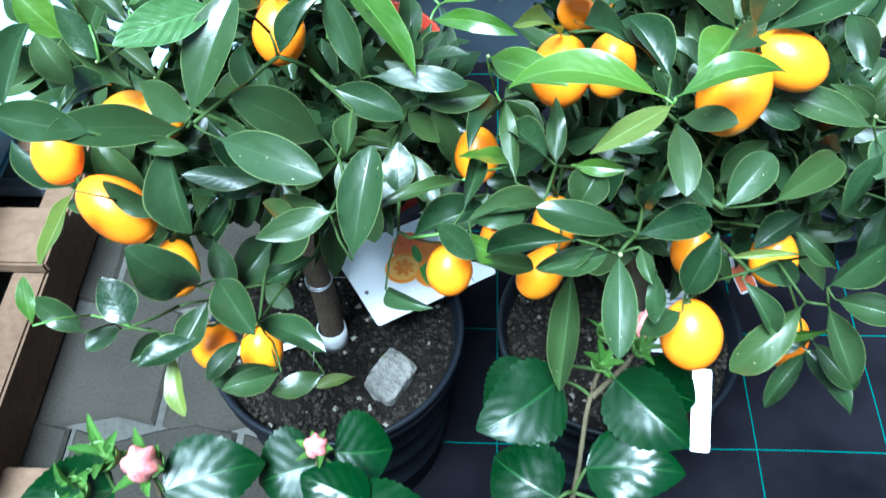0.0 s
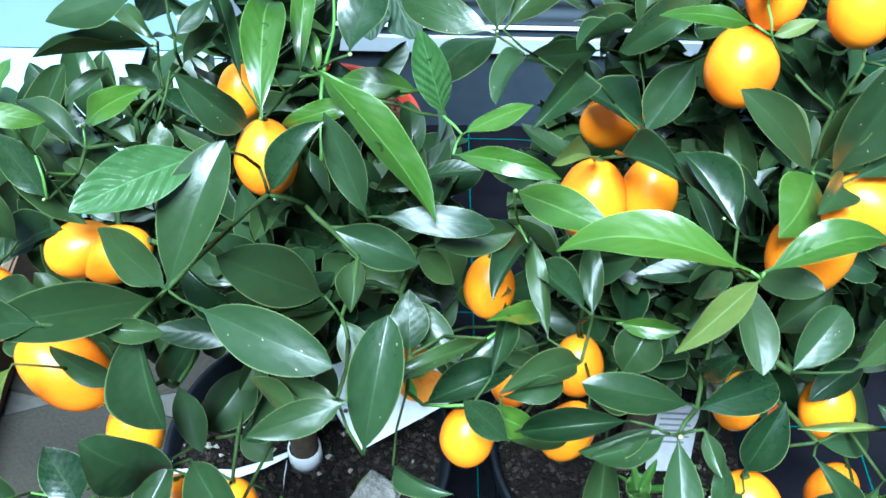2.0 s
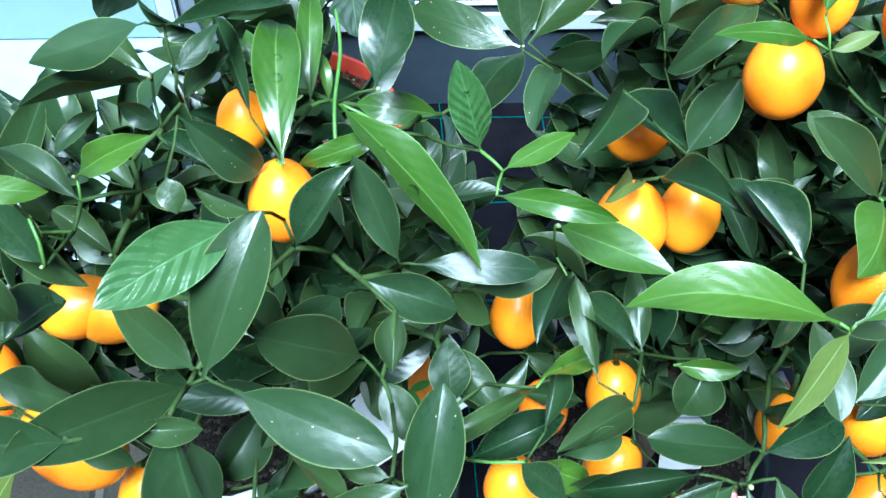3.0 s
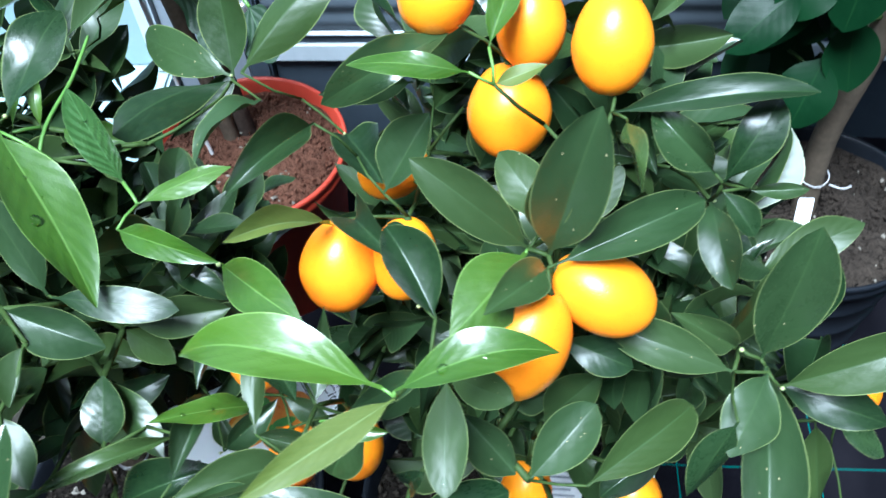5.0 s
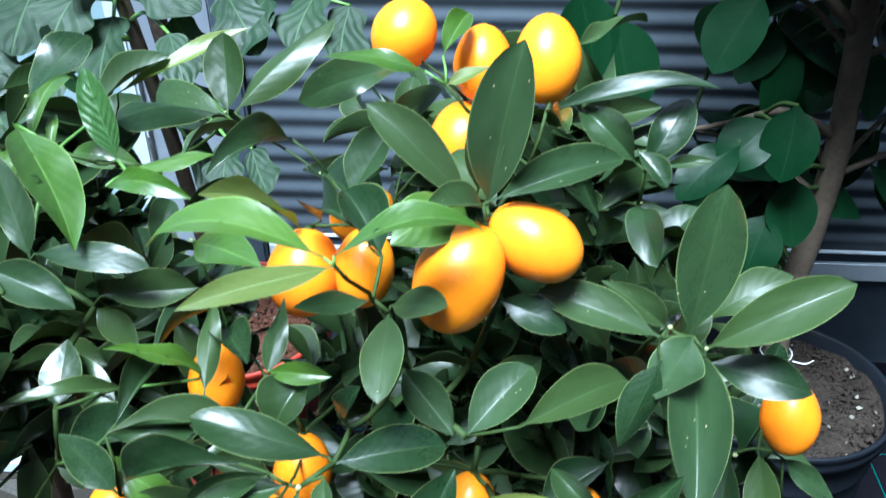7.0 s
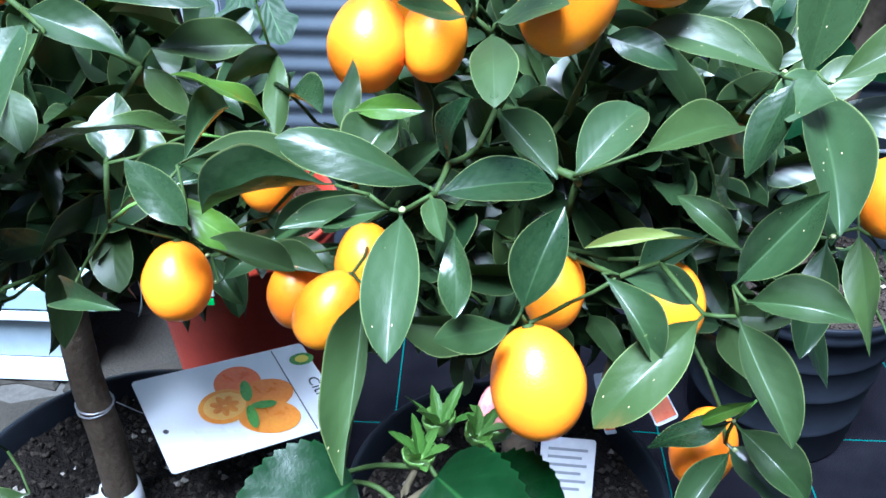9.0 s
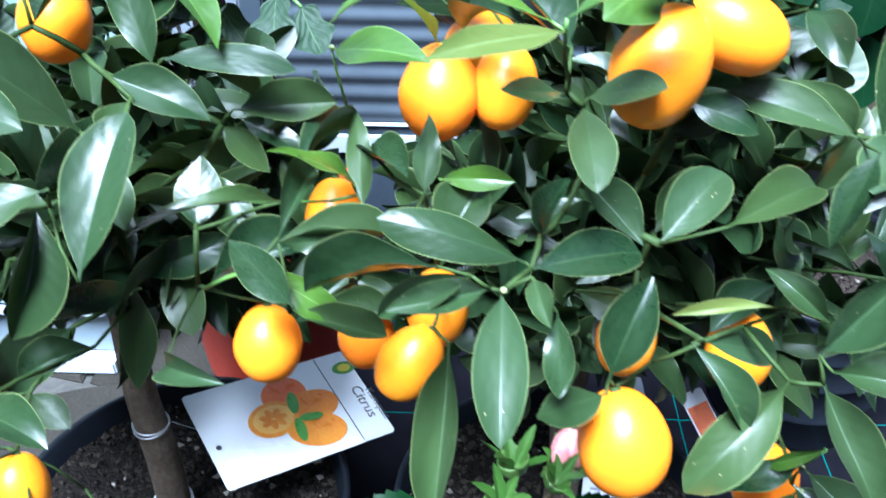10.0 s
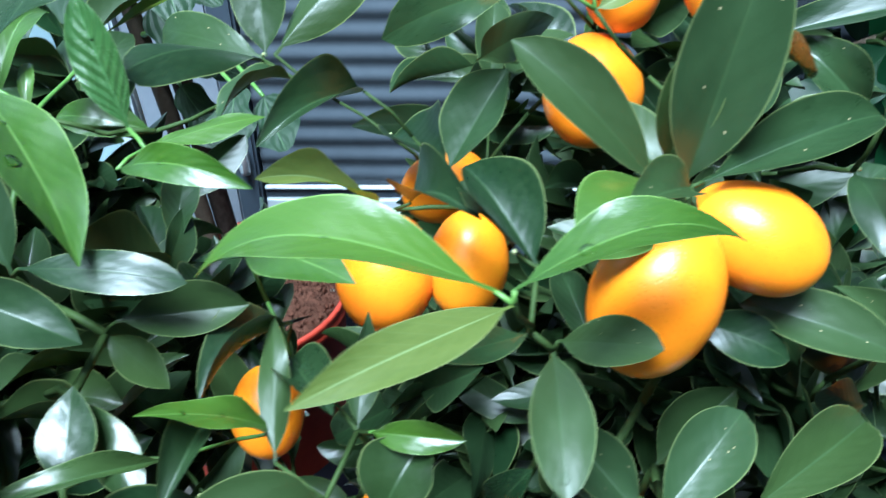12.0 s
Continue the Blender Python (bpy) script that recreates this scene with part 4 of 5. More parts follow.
hibiscus("bushy glossy hibiscus with toothed leaves and two pink buds", (-0.117, 0.203, 0.098),
         [[(-0.117, 0.203, 0.098), (-0.130, 0.208, 0.259), (-0.145, 0.216, 0.366), (-0.149, 0.228, 0.404)], [(-0.117, 0.203, 0.116), (-0.085, 0.219, 0.274), (-0.067, 0.238, 0.363), (-0.061, 0.248, 0.387)], [(-0.130, 0.208, 0.259), (-0.167, 0.211, 0.385), (-0.169, 0.224, 0.421)]],
         [((-0.140, 0.217, 0.403), (-0.089, 0.238, 0.396), 0.046, -6), ((-0.163, 0.214, 0.413), (-0.205, 0.200, 0.427), 0.042, 8), ((-0.061, 0.245, 0.380), (-0.098, 0.234, 0.373), 0.050, 0),
          ((-0.054, 0.252, 0.380), (-0.021, 0.259, 0.371), 0.050, 0), ((-0.032, 0.221, 0.379), (-0.071, 0.235, 0.386), 0.040, 0), ((-0.048, 0.216, 0.371), (0.006, 0.223, 0.366), 0.045, 5), ((-0.121, 0.208, 0.374), (-0.094, 0.205, 0.346), 0.05, 0)],
         [((-0.148, 0.230, 0.407), (0, -0.35, 1), 0.023, 1.15), ((-0.061, 0.250, 0.387), (-0.1, -0.2, 1), 0.016, 0.9), ((-0.168, 0.228, 0.419), (-0.1, -0.3, 1), 0.022, 0.0), ((-0.178, 0.210, 0.419), (-0.1, -0.4, 1), 0.020, 0.0)], 4)

# ---- fig in the red pot ----
FIGS = variants("leaf", FIG, lobed_outline, 4, (-0.05, 0.1), (-0.1, 0.25), 0.5, 0.06, 91, rows=22)
def back_plant(name, label, foot, trunks, mats, leaves, blades, limbs, limb_mat, seed):
    rng = random.Random(seed)
    ob = thing(name, label, "tree", foot)
    f = Vector(foot)
    anchors = []
    for (pts, r0, r1), mat in zip(trunks, mats):
        run = smooth_run([Vector(p) - f for p in pts], r0, r1, 8)
        part("trunk", tubes("trunk", [run], mat, 12), ob)
        anchors += [p + f for p, r in run]
    for pts, r0, r1 in limbs:
        run = smooth_run([Vector(p) - f for p in pts], r0, r1, 6)
        part("limb", tubes("limb", [run], limb_mat, 9), ob)
        anchors += [p + f for p, r in run]
    for base, tip, w, roll in leaves:
        m = leaf_pose(base, tip, w, roll)
        m.translation -= f
        part("leaf", rng.choice(blades), ob, m=m)
        near = min(anchors, key=lambda p: (p - Vector(base)).length + 0.3 * max(0, p.z - base[2]))
        gap = (near - Vector(base)).length
        if gap > 0.002:
            part("leaf_stalk", tubes("leaf_stalk", [smooth_run([near - f, (near + Vector(base)) / 2 - f + Vector((0, 0, 0.12 * gap)), Vector(base) - f], 0.0022, 0.0014)], YOUNG_TWIG if blades is FIGS else TWIG, 6), ob)
    return ob, rng
back_plant("fig_tree", "young fig with dark stems and dull veined leaves", (-0.139, 0.830, 0.160),
           [([(-0.130, 0.826, 0.150), (-0.138, 0.826, 0.256), (-0.150, 0.826, 0.375), (-0.166, 0.826, 0.481), (-0.188, 0.822, 0.620)], 0.0078, 0.0065), ([(-0.117, 0.838, 0.150), (-0.125, 0.838, 0.256), (-0.136, 0.838, 0.375), (-0.148, 0.840, 0.481), (-0.168, 0.844, 0.650)], 0.0095, 0.008)], (LEMON_BARK, DARK_BARK),
           [((-0.180, 0.789, 0.529), (-0.267, 0.748, 0.511), 0.075, 10), ((-0.198, 0.779, 0.490), (-0.232, 0.749, 0.447), 0.062, -10), ((-0.166, 0.762, 0.506), (-0.180, 0.742, 0.449), 0.050, 0), ((-0.212, 0.778, 0.575), (-0.294, 0.747, 0.561), 0.085, -15),
            ((-0.148, 0.790, 0.550), (-0.084, 0.774, 0.525), 0.070, 12), ((-0.112, 0.782, 0.517), (-0.071, 0.765, 0.475), 0.055, -8), ((-0.130, 0.790, 0.465), (-0.084, 0.765, 0.422), 0.060, 10), ((-0.121, 0.791, 0.402), (-0.082, 0.765, 0.360), 0.050, 5),
            ((-0.116, 0.791, 0.428), (-0.061, 0.784, 0.408), 0.045, -25), ((-0.267, 0.758, 0.533), (-0.321, 0.728, 0.491), 0.080, 20), ((-0.248, 0.767, 0.470), (-0.294, 0.738, 0.427), 0.070, 0), ((-0.185, 0.761, 0.583), (-0.139, 0.735, 0.554), 0.065, 10), ((-0.230, 0.778, 0.620), (-0.194, 0.742, 0.583), 0.07, 0), ((-0.084, 0.802, 0.578), (-0.034, 0.785, 0.549), 0.055, 15), ((-0.221, 0.805, 0.398), (-0.257, 0.766, 0.355), 0.06, -5),
            ((-0.211, 0.761, 0.545), (-0.216, 0.712, 0.508), 0.080, -18), ((-0.171, 0.766, 0.548), (-0.186, 0.717, 0.511), 0.075, -5), ((-0.148, 0.754, 0.526), (-0.148, 0.703, 0.485), 0.070, 8), ((-0.237, 0.739, 0.516), (-0.236, 0.692, 0.479), 0.080, -16), ((-0.060, 0.770, 0.540), (-0.027, 0.727, 0.506), 0.070, -3), ((0.010, 0.776, 0.539), (-0.001, 0.732, 0.509), 0.070, 10), ((0.037, 0.773, 0.531), (0.034, 0.730, 0.501), 0.060, -14), ((-0.209, 0.732, 0.500), (-0.182, 0.694, 0.475), 0.060, -1), ((-0.029, 0.770, 0.536), (-0.046, 0.723, 0.502), 0.070, 12), ((-0.104, 0.750, 0.514), (-0.082, 0.709, 0.484), 0.050, -12), ((-0.054, 0.708, 0.443), (-0.051, 0.668, 0.417), 0.045, 1), ((-0.036, 0.706, 0.437), (-0.017, 0.671, 0.417), 0.045, 14), ((-0.244, 0.717, 0.482), (-0.214, 0.677, 0.453), 0.070, -10)],
           FIGS, [], LEMON_BARK, 5)
stake = thing("plant_stake", "thin grey cane stuck in the peat of the red pot", "stake", (-0.143, 0.803, 0.155))
part("cane", tubes("cane", [smooth_run([(0, 0, -0.01), (-0.012, 0.0, 0.10), (-0.022, 0.004, 0.24)], 0.0020, 0.0018)], TAPE, 8), stake)

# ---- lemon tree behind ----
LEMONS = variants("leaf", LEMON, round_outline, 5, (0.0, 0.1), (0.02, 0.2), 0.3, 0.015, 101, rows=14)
lemon_leaves = [((0.330, 0.691, 0.570), (0.303, 0.680, 0.517), 0.050, 0), ((0.335, 0.699, 0.456), (0.291, 0.679, 0.418), 0.045, 8), ((0.234, 0.687, 0.554), (0.251, 0.673, 0.487), 0.055, 0), ((0.209, 0.686, 0.572), (0.223, 0.672, 0.519), 0.055, -10),
                ((0.367, 0.701, 0.395), (0.351, 0.681, 0.345), 0.052, 5), ((0.358, 0.710, 0.469), (0.321, 0.690, 0.439), 0.048, -12), ((0.371, 0.701, 0.486), (0.364, 0.682, 0.433), 0.050, 10), ((0.382, 0.710, 0.423), (0.388, 0.692, 0.371), 0.048, 0),
                ((0.434, 0.880, 0.365), (0.427, 0.814, 0.301), 0.045, 5), ((0.400, 0.841, 0.310), (0.378, 0.788, 0.267), 0.053, -10), ((0.406, 0.877, 0.364), (0.373, 0.836, 0.342), 0.043, 20), ((0.404, 0.900, 0.399), (0.357, 0.859, 0.379), 0.035, -20), ((0.458, 0.886, 0.371), (0.432, 0.841, 0.342), 0.043, 10), ((0.453, 0.943, 0.459), (0.440, 0.882, 0.404), 0.051, -15), ((0.426, 0.932, 0.445), (0.411, 0.877, 0.399), 0.045, 15), ((0.476, 0.925, 0.429), (0.455, 0.934, 0.482), 0.043, 30), ((0.364, 0.836, 0.306), (0.344, 0.787, 0.270), 0.048, 10), ((0.420, 0.830, 0.289), (0.403, 0.786, 0.260), 0.037, -5), ((0.375, 0.947, 0.475), (0.345, 0.899, 0.442), 0.043, 0)]
lemon_limbs = [([(0.422, 0.749, 0.439), (0.399, 0.743, 0.454), (0.371, 0.738, 0.465), (0.326, 0.717, 0.463), (0.280, 0.706, 0.459)], 0.0045, 0.0015), ([(0.422, 0.749, 0.519), (0.389, 0.739, 0.552), (0.353, 0.728, 0.585)], 0.006, 0.003),
               ([(0.420, 0.749, 0.555), (0.462, 0.742, 0.606), (0.517, 0.744, 0.639)], 0.006, 0.003), ([(0.389, 0.739, 0.552), (0.316, 0.718, 0.582), (0.243, 0.696, 0.581)], 0.004, 0.002)]
# upper crown, largely unseen, added dense to cast shade on the wall below
rng = random.Random(21)
for i in range(26):
    z = 0.56 + 0.017 * i
    start = Vector((0.420, 0.750 + 0.01 * rng.random(), min(z, 0.73)))
    a = i * 2.4
    out = Vector((math.cos(a), 0.75 * math.sin(a), 0.0)) * rng.uniform(0.14, 0.25)
    end = start + out + Vector((0, 0, rng.uniform(0.02, 0.10) + max(0.0, z - 0.73)))
    end.y = min(end.y, 0.93)
    mid = (start + end) / 2 + Vector((0, 0, 0.03))
    lemon_limbs.append(([tuple(start), tuple(mid), tuple(end)], 0.004, 0.0016))
    for k in range(11):
        p = start.lerp(mid, 0.5 + 0.1 * k) if k < 5 else mid.lerp(end, (k - 4) / 6)
        d = Vector((rng.uniform(-0.8, 0.8), rng.uniform(-0.7, 0.4), rng.uniform(-1.0, 0.15))).normalized()
        b = p + d * 0.016
        lemon_leaves.append((tuple(b), tuple(b + d * rng.uniform(0.055, 0.085)), rng.uniform(0.040, 0.056), rng.uniform(-30, 30)))
for i in range(9):
    start = Vector((0.421, 0.750, rng.uniform(0.36, 0.52)))
    end = start + Vector((rng.uniform(-0.10, 0.22), rng.uniform(0.06, 0.17), rng.uniform(-0.03, 0.08)))
    lemon_limbs.append(([tuple(start), tuple((start + end) / 2 + Vector((0, 0, 0.015))), tuple(end)], 0.003, 0.0014))
    for k in range(6):
        p = start.lerp(end, 0.4 + 0.12 * k)
        d = Vector((rng.uniform(-0.8, 0.8), rng.uniform(-0.5, 0.3), rng.uniform(-1.0, 0.1))).normalized()
        b = p + d * 0.014
        lemon_leaves.append((tuple(b), tuple(b + d * rng.uniform(0.055, 0.075)), rng.uniform(0.038, 0.052), rng.uniform(-30, 30)))
back_plant("lemon_tree", "tall lemon tree with bare brown trunk and leaves coloured dark as shade", (0.419, 0.745, 0.176),
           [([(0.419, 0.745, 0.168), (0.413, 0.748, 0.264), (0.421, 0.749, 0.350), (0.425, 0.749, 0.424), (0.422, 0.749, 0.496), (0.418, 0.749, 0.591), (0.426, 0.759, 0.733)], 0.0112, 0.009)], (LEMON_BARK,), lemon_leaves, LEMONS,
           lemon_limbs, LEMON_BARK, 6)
tie = thing("tie_string", "thin pale string tied round the lemon trunk", "string", (0.4155, 0.7475, 0.222))
part("loop", tubes("loop", [[((0.0140 * math.cos(a / 3.2), 0.0140 * math.sin(a / 3.2), 0.0015 * math.sin(a * 0.7)), 0.0005) for a in range(22)], smooth_run([(0.012, -0.012, 0), (0.020, -0.02, 0.004), (0.026, -0.022, 0.010)], 0.0007, 0.0006), smooth_run([(-0.012, -0.012, 0), (-0.026, -0.018, -0.006), (-0.036, -0.016, -0.002)], 0.0007, 0.0006)], TAPE, 5), tie)


# ---- the two kumquat trees ----
left_tree = Tree("kumquat_tree", "kumquat tree with dark glossy leaves and ripe orange fruit", (-0.099, 0.440, 0.19), 5)
right_tree = Tree("kumquat_tree", "full kumquat tree with young bright shoots and orange fruit", (0.150, 0.440, 0.19), 8)
left_tree.leaf((-0.125, 0.445, 0.621), (-0.172, 0.445, 0.603), 0.021)
left_tree.leaf((-0.137, 0.473, 0.568), (-0.172, 0.427, 0.600), 0.021)
left_tree.leaf((-0.162, 0.424, 0.562), (-0.126, 0.420, 0.589), 0.016, "young")
left_tree.leaf((-0.079, 0.411, 0.581), (-0.082, 0.487, 0.589), 0.023, "young", drops=((0.42, 0.0, 0.0026), (0.58, 0.3, 0.0019), (0.75, -0.3, 0.0009),))
left_tree.leaf((-0.116, 0.423, 0.596), (-0.090, 0.422, 0.564), 0.021)
left_tree.leaf((-0.058, 0.444, 0.580), (-0.004, 0.376, 0.559), 0.034, "young", roll=-46, shape=(0.03, 0.12, 0.1), drops=((0.58, 0.62, 0.0030), (0.33, 0.33, 0.0012), (0.42, -0.3, 0.0009), (0.25, 0.6, 0.0009),))
left_tree.leaf((-0.013, 0.468, 0.547), (-0.051, 0.471, 0.552), 0.018, "young", drops=((0.5, 0.3, 0.0011),))
left_tree.leaf((-0.037, 0.438, 0.569), (-0.075, 0.428, 0.561), 0.013, "young")
left_tree.leaf((0.002, 0.399, 0.574), (0.044, 0.379, 0.583), 0.013, "young", drops=((0.5, 0.0, 0.0011),))
left_tree.leaf((-0.051, 0.352, 0.536), (-0.085, 0.336, 0.582), 0.029, roll=0, shape=(0.04, 0.1, 0.1))
left_tree.leaf((-0.101, 0.321, 0.583), (-0.080, 0.358, 0.621), 0.027, roll=0, shape=(0.05, 0.2, 0.1))
left_tree.leaf((-0.087, 0.361, 0.612), (-0.126, 0.326, 0.619), 0.025, "quilted", roll=0)
left_tree.leaf((-0.108, 0.325, 0.571), (-0.147, 0.288, 0.607), 0.0235, roll=0, shape=(0.05, 0.1, 0.1))
left_tree.leaf((-0.094, 0.326, 0.564), (-0.042, 0.299, 0.568), 0.026, roll=0, shape=(0.06, 0.15, 0.1))
left_tree.leaf((-0.124, 0.306, 0.581), (-0.101, 0.307, 0.576), 0.011)
left_tree.leaf((-0.111, 0.310, 0.580), (-0.105, 0.284, 0.543), 0.024)
left_tree.leaf((-0.032, 0.287, 0.522), (-0.023, 0.328, 0.558), 0.026, roll=0, shape=(0.05, 0.2, 0.0))
left_tree.leaf((-0.037, 0.295, 0.550), (-0.074, 0.285, 0.541), 0.017)
left_tree.leaf((-0.009, 0.329, 0.485), (0.032, 0.341, 0.498), 0.020)
left_tree.leaf((-0.056, 0.294, 0.541), (-0.079, 0.316, 0.529), 0.015)
left_tree.leaf((-0.042, 0.302, 0.539), (-0.068, 0.312, 0.537), 0.013)
left_tree.leaf((-0.051, 0.384, 0.542), (-0.012, 0.375, 0.529), 0.023)
left_tree.leaf((-0.038, 0.371, 0.539), (-0.040, 0.348, 0.530), 0.015)
left_tree.leaf((-0.044, 0.346, 0.529), (-0.030, 0.322, 0.516), 0.018)
left_tree.leaf((-0.020, 0.375, 0.507), (0.007, 0.346, 0.492), 0.020)
left_tree.leaf((0.042, 0.409, 0.507), (0.022, 0.368, 0.513), 0.020)
left_tree.leaf((-0.029, 0.386, 0.548), (0.021, 0.382, 0.547), 0.017, roll=0, shape=(0.08, 0.0, 0.1))
left_tree.leaf((-0.035, 0.391, 0.541), (-0.052, 0.411, 0.585), 0.019)
left_tree.leaf((-0.076, 0.388, 0.559), (-0.054, 0.407, 0.585), 0.021)
left_tree.leaf((0.012, 0.320, 0.502), (0.045, 0.318, 0.477), 0.016, "young")
left_tree.leaf((-0.182, 0.353, 0.555), (-0.159, 0.370, 0.557), 0.018)
left_tree.leaf((-0.175, 0.335, 0.565), (-0.140, 0.318, 0.573), 0.019)
left_tree.leaf((-0.107, 0.333, 0.566), (-0.143, 0.369, 0.557), 0.022)
left_tree.leaf((-0.086, 0.373, 0.601), (-0.104, 0.378, 0.609), 0.010)
left_tree.leaf((-0.121, 0.405, 0.583), (-0.118, 0.395, 0.573), 0.013)
left_tree.leaf((-0.002, 0.422, 0.574), (-0.013, 0.433, 0.612), 0.019, "quilted", drops=((0.67, 0.3, 0.0010),))
left_tree.leaf((0.006, 0.412, 0.573), (0.038, 0.431, 0.573), 0.013, "young")
left_tree.leaf((0.025, 0.489, 0.565), (-0.005, 0.435, 0.588), 0.022, roll=10, shape=(0.08, -0.15, 0.5))
left_tree.leaf((0.024, 0.492, 0.565), (-0.024, 0.522, 0.563), 0.024, shape=(0.08, 0.0, 0.2))
left_tree.leaf((0.025, 0.492, 0.565), (0.021, 0.513, 0.600), 0.026, roll=0, shape=(-0.05, 0.2, 0.3))
left_tree.leaf((0.038, 0.481, 0.561), (0.022, 0.435, 0.570), 0.018)
left_tree.leaf((0.046, 0.365, 0.504), (0.016, 0.340, 0.536), 0.013, "young", drops=((0.75, 0.0, 0.0011), (0.5, 0.3, 0.0009),))
left_tree.leaf((-0.015, 0.347, 0.498), (-0.016, 0.371, 0.515), 0.022)
left_tree.leaf((-0.043, 0.435, 0.596), (-0.032, 0.480, 0.612), 0.026)
left_tree.leaf((-0.060, 0.553, 0.548), (0.010, 0.594, 0.574), 0.017, "pale")
left_tree.leaf((-0.013, 0.392, 0.517), (0.005, 0.387, 0.498), 0.017)
left_tree.leaf((-0.006, 0.388, 0.526), (0.033, 0.397, 0.526), 0.021)
left_tree.leaf((0.028, 0.305, 0.498), (0.008, 0.312, 0.520), 0.017)
left_tree.leaf((0.019, 0.348, 0.511), (-0.029, 0.319, 0.515), 0.011)
left_tree.leaf((0.020, 0.329, 0.509), (0.028, 0.364, 0.515), 0.013)
left_tree.leaf((-0.120, 0.301, 0.477), (-0.141, 0.289, 0.526), 0.032)
left_tree.leaf((-0.109, 0.303, 0.482), (-0.082, 0.266, 0.487), 0.025)
left_tree.leaf((-0.090, 0.292, 0.457), (-0.050, 0.270, 0.464), 0.020)
left_tree.leaf((-0.078, 0.272, 0.438), (-0.107, 0.258, 0.443), 0.017)
left_tree.leaf((-0.169, 0.300, 0.436), (-0.185, 0.320, 0.456), 0.028)
left_tree.leaf((-0.202, 0.305, 0.420), (-0.229, 0.314, 0.441), 0.020)
left_tree.leaf((-0.208, 0.282, 0.465), (-0.211, 0.300, 0.485), 0.011, "young")
left_tree.leaf((-0.123, 0.282, 0.455), (-0.150, 0.264, 0.456), 0.021)
left_tree.leaf((-0.138, 0.285, 0.442), (-0.131, 0.252, 0.422), 0.014, "pale")
left_tree.leaf((-0.172, 0.319, 0.533), (-0.203, 0.305, 0.488), 0.018, "pale")
left_tree.leaf((-0.140, 0.327, 0.501), (-0.163, 0.330, 0.526), 0.018)
left_tree.leaf((-0.022, 0.309, 0.465), (0.003, 0.290, 0.477), 0.013)
left_tree.leaf((-0.161, 0.417, 0.555), (-0.194, 0.439, 0.563), 0.017)
left_tree.leaf((-0.173, 0.372, 0.621), (-0.149, 0.375, 0.612), 0.011, "young")
left_tree.leaf((-0.174, 0.387, 0.606), (-0.171, 0.409, 0.612), 0.013, "young")
left_tree.leaf((-0.172, 0.302, 0.603), (-0.170, 0.345, 0.615), 0.017)
left_tree.leaf((-0.133, 0.295, 0.599), (-0.166, 0.288, 0.616), 0.021)
left_tree.leaf((-0.158, 0.419, 0.515), (-0.184, 0.436, 0.526), 0.015)
left_tree.leaf((-0.105, 0.401, 0.397), (-0.131, 0.366, 0.382), 0.033)
left_tree.leaf((-0.137, 0.369, 0.430), (-0.125, 0.343, 0.402), 0.020)
left_tree.leaf((-0.167, 0.352, 0.570), (-0.182, 0.364, 0.593), 0.019)
left_tree.leaf((-0.168, 0.384, 0.558), (-0.186, 0.397, 0.584), 0.019)
left_tree.leaf((-0.190, 0.401, 0.558), (-0.211, 0.408, 0.583), 0.022, "young")
left_tree.leaf((-0.139, 0.338, 0.406), (-0.154, 0.308, 0.394), 0.023)
left_tree.leaf((-0.116, 0.317, 0.396), (-0.135, 0.292, 0.388), 0.016)
left_tree.leaf((-0.099, 0.314, 0.367), (-0.137, 0.299, 0.371), 0.020)
left_tree.leaf((-0.073, 0.323, 0.343), (-0.106, 0.307, 0.343), 0.019)
left_tree.leaf((-0.197, 0.328, 0.387), (-0.215, 0.312, 0.387), 0.019)
left_tree.leaf((-0.168, 0.331, 0.376), (-0.191, 0.311, 0.375), 0.023)
left_tree.leaf((-0.073, 0.358, 0.426), (-0.101, 0.342, 0.421), 0.019)
left_tree.leaf((-0.109, 0.357, 0.397), (-0.090, 0.347, 0.385), 0.018)
left_tree.leaf((-0.190, 0.402, 0.565), (-0.158, 0.387, 0.538), 0.017)
left_tree.leaf((-0.176, 0.350, 0.560), (-0.159, 0.371, 0.557), 0.022)
left_tree.fruit((0.012, 0.325, 0.462), 0.0258, 0.030, 0.00, 1.00)
left_tree.fruit((-0.082, 0.420, 0.548), 0.029, 0.036, 0.00, 1.00)
left_tree.fruit((-0.170, 0.342, 0.490), 0.033, 0.047, -0.70, 0.60)
left_tree.fruit((-0.149, 0.337, 0.442), 0.028, 0.036, 0.00, 1.00)
left_tree.fruit((-0.146, 0.336, 0.354), 0.031, 0.032, 0.00, 1.00)
left_tree.fruit((-0.112, 0.329, 0.363), 0.028, 0.036, 0.00, 1.00)
left_tree.fruit((-0.172, 0.399, 0.505), 0.028, 0.036, 0.70, 0.20)
left_tree.fruit((-0.156, 0.397, 0.504), 0.028, 0.036, 0.70, 0.30)
left_tree.fruit((0.026, 0.415, 0.457), 0.028, 0.036, 0.00, 1.00)
left_tree.fruit((-0.103, 0.478, 0.535), 0.025, 0.030, 0.00, 1.00)
left_tree.fruit((-0.199, 0.360, 0.515), 0.027, 0.036, 0.00, 1.00)
right_tree.leaf((0.070, 0.488, 0.534), (0.093, 0.444, 0.551), 0.026)
right_tree.leaf((0.094, 0.440, 0.548), (0.113, 0.456, 0.578), 0.025)
right_tree.leaf((0.163, 0.411, 0.562), (0.141, 0.440, 0.575), 0.022)
right_tree.leaf((0.082, 0.433, 0.540), (0.103, 0.397, 0.563), 0.018)
right_tree.leaf((0.120, 0.370, 0.563), (0.101, 0.401, 0.577), 0.023)
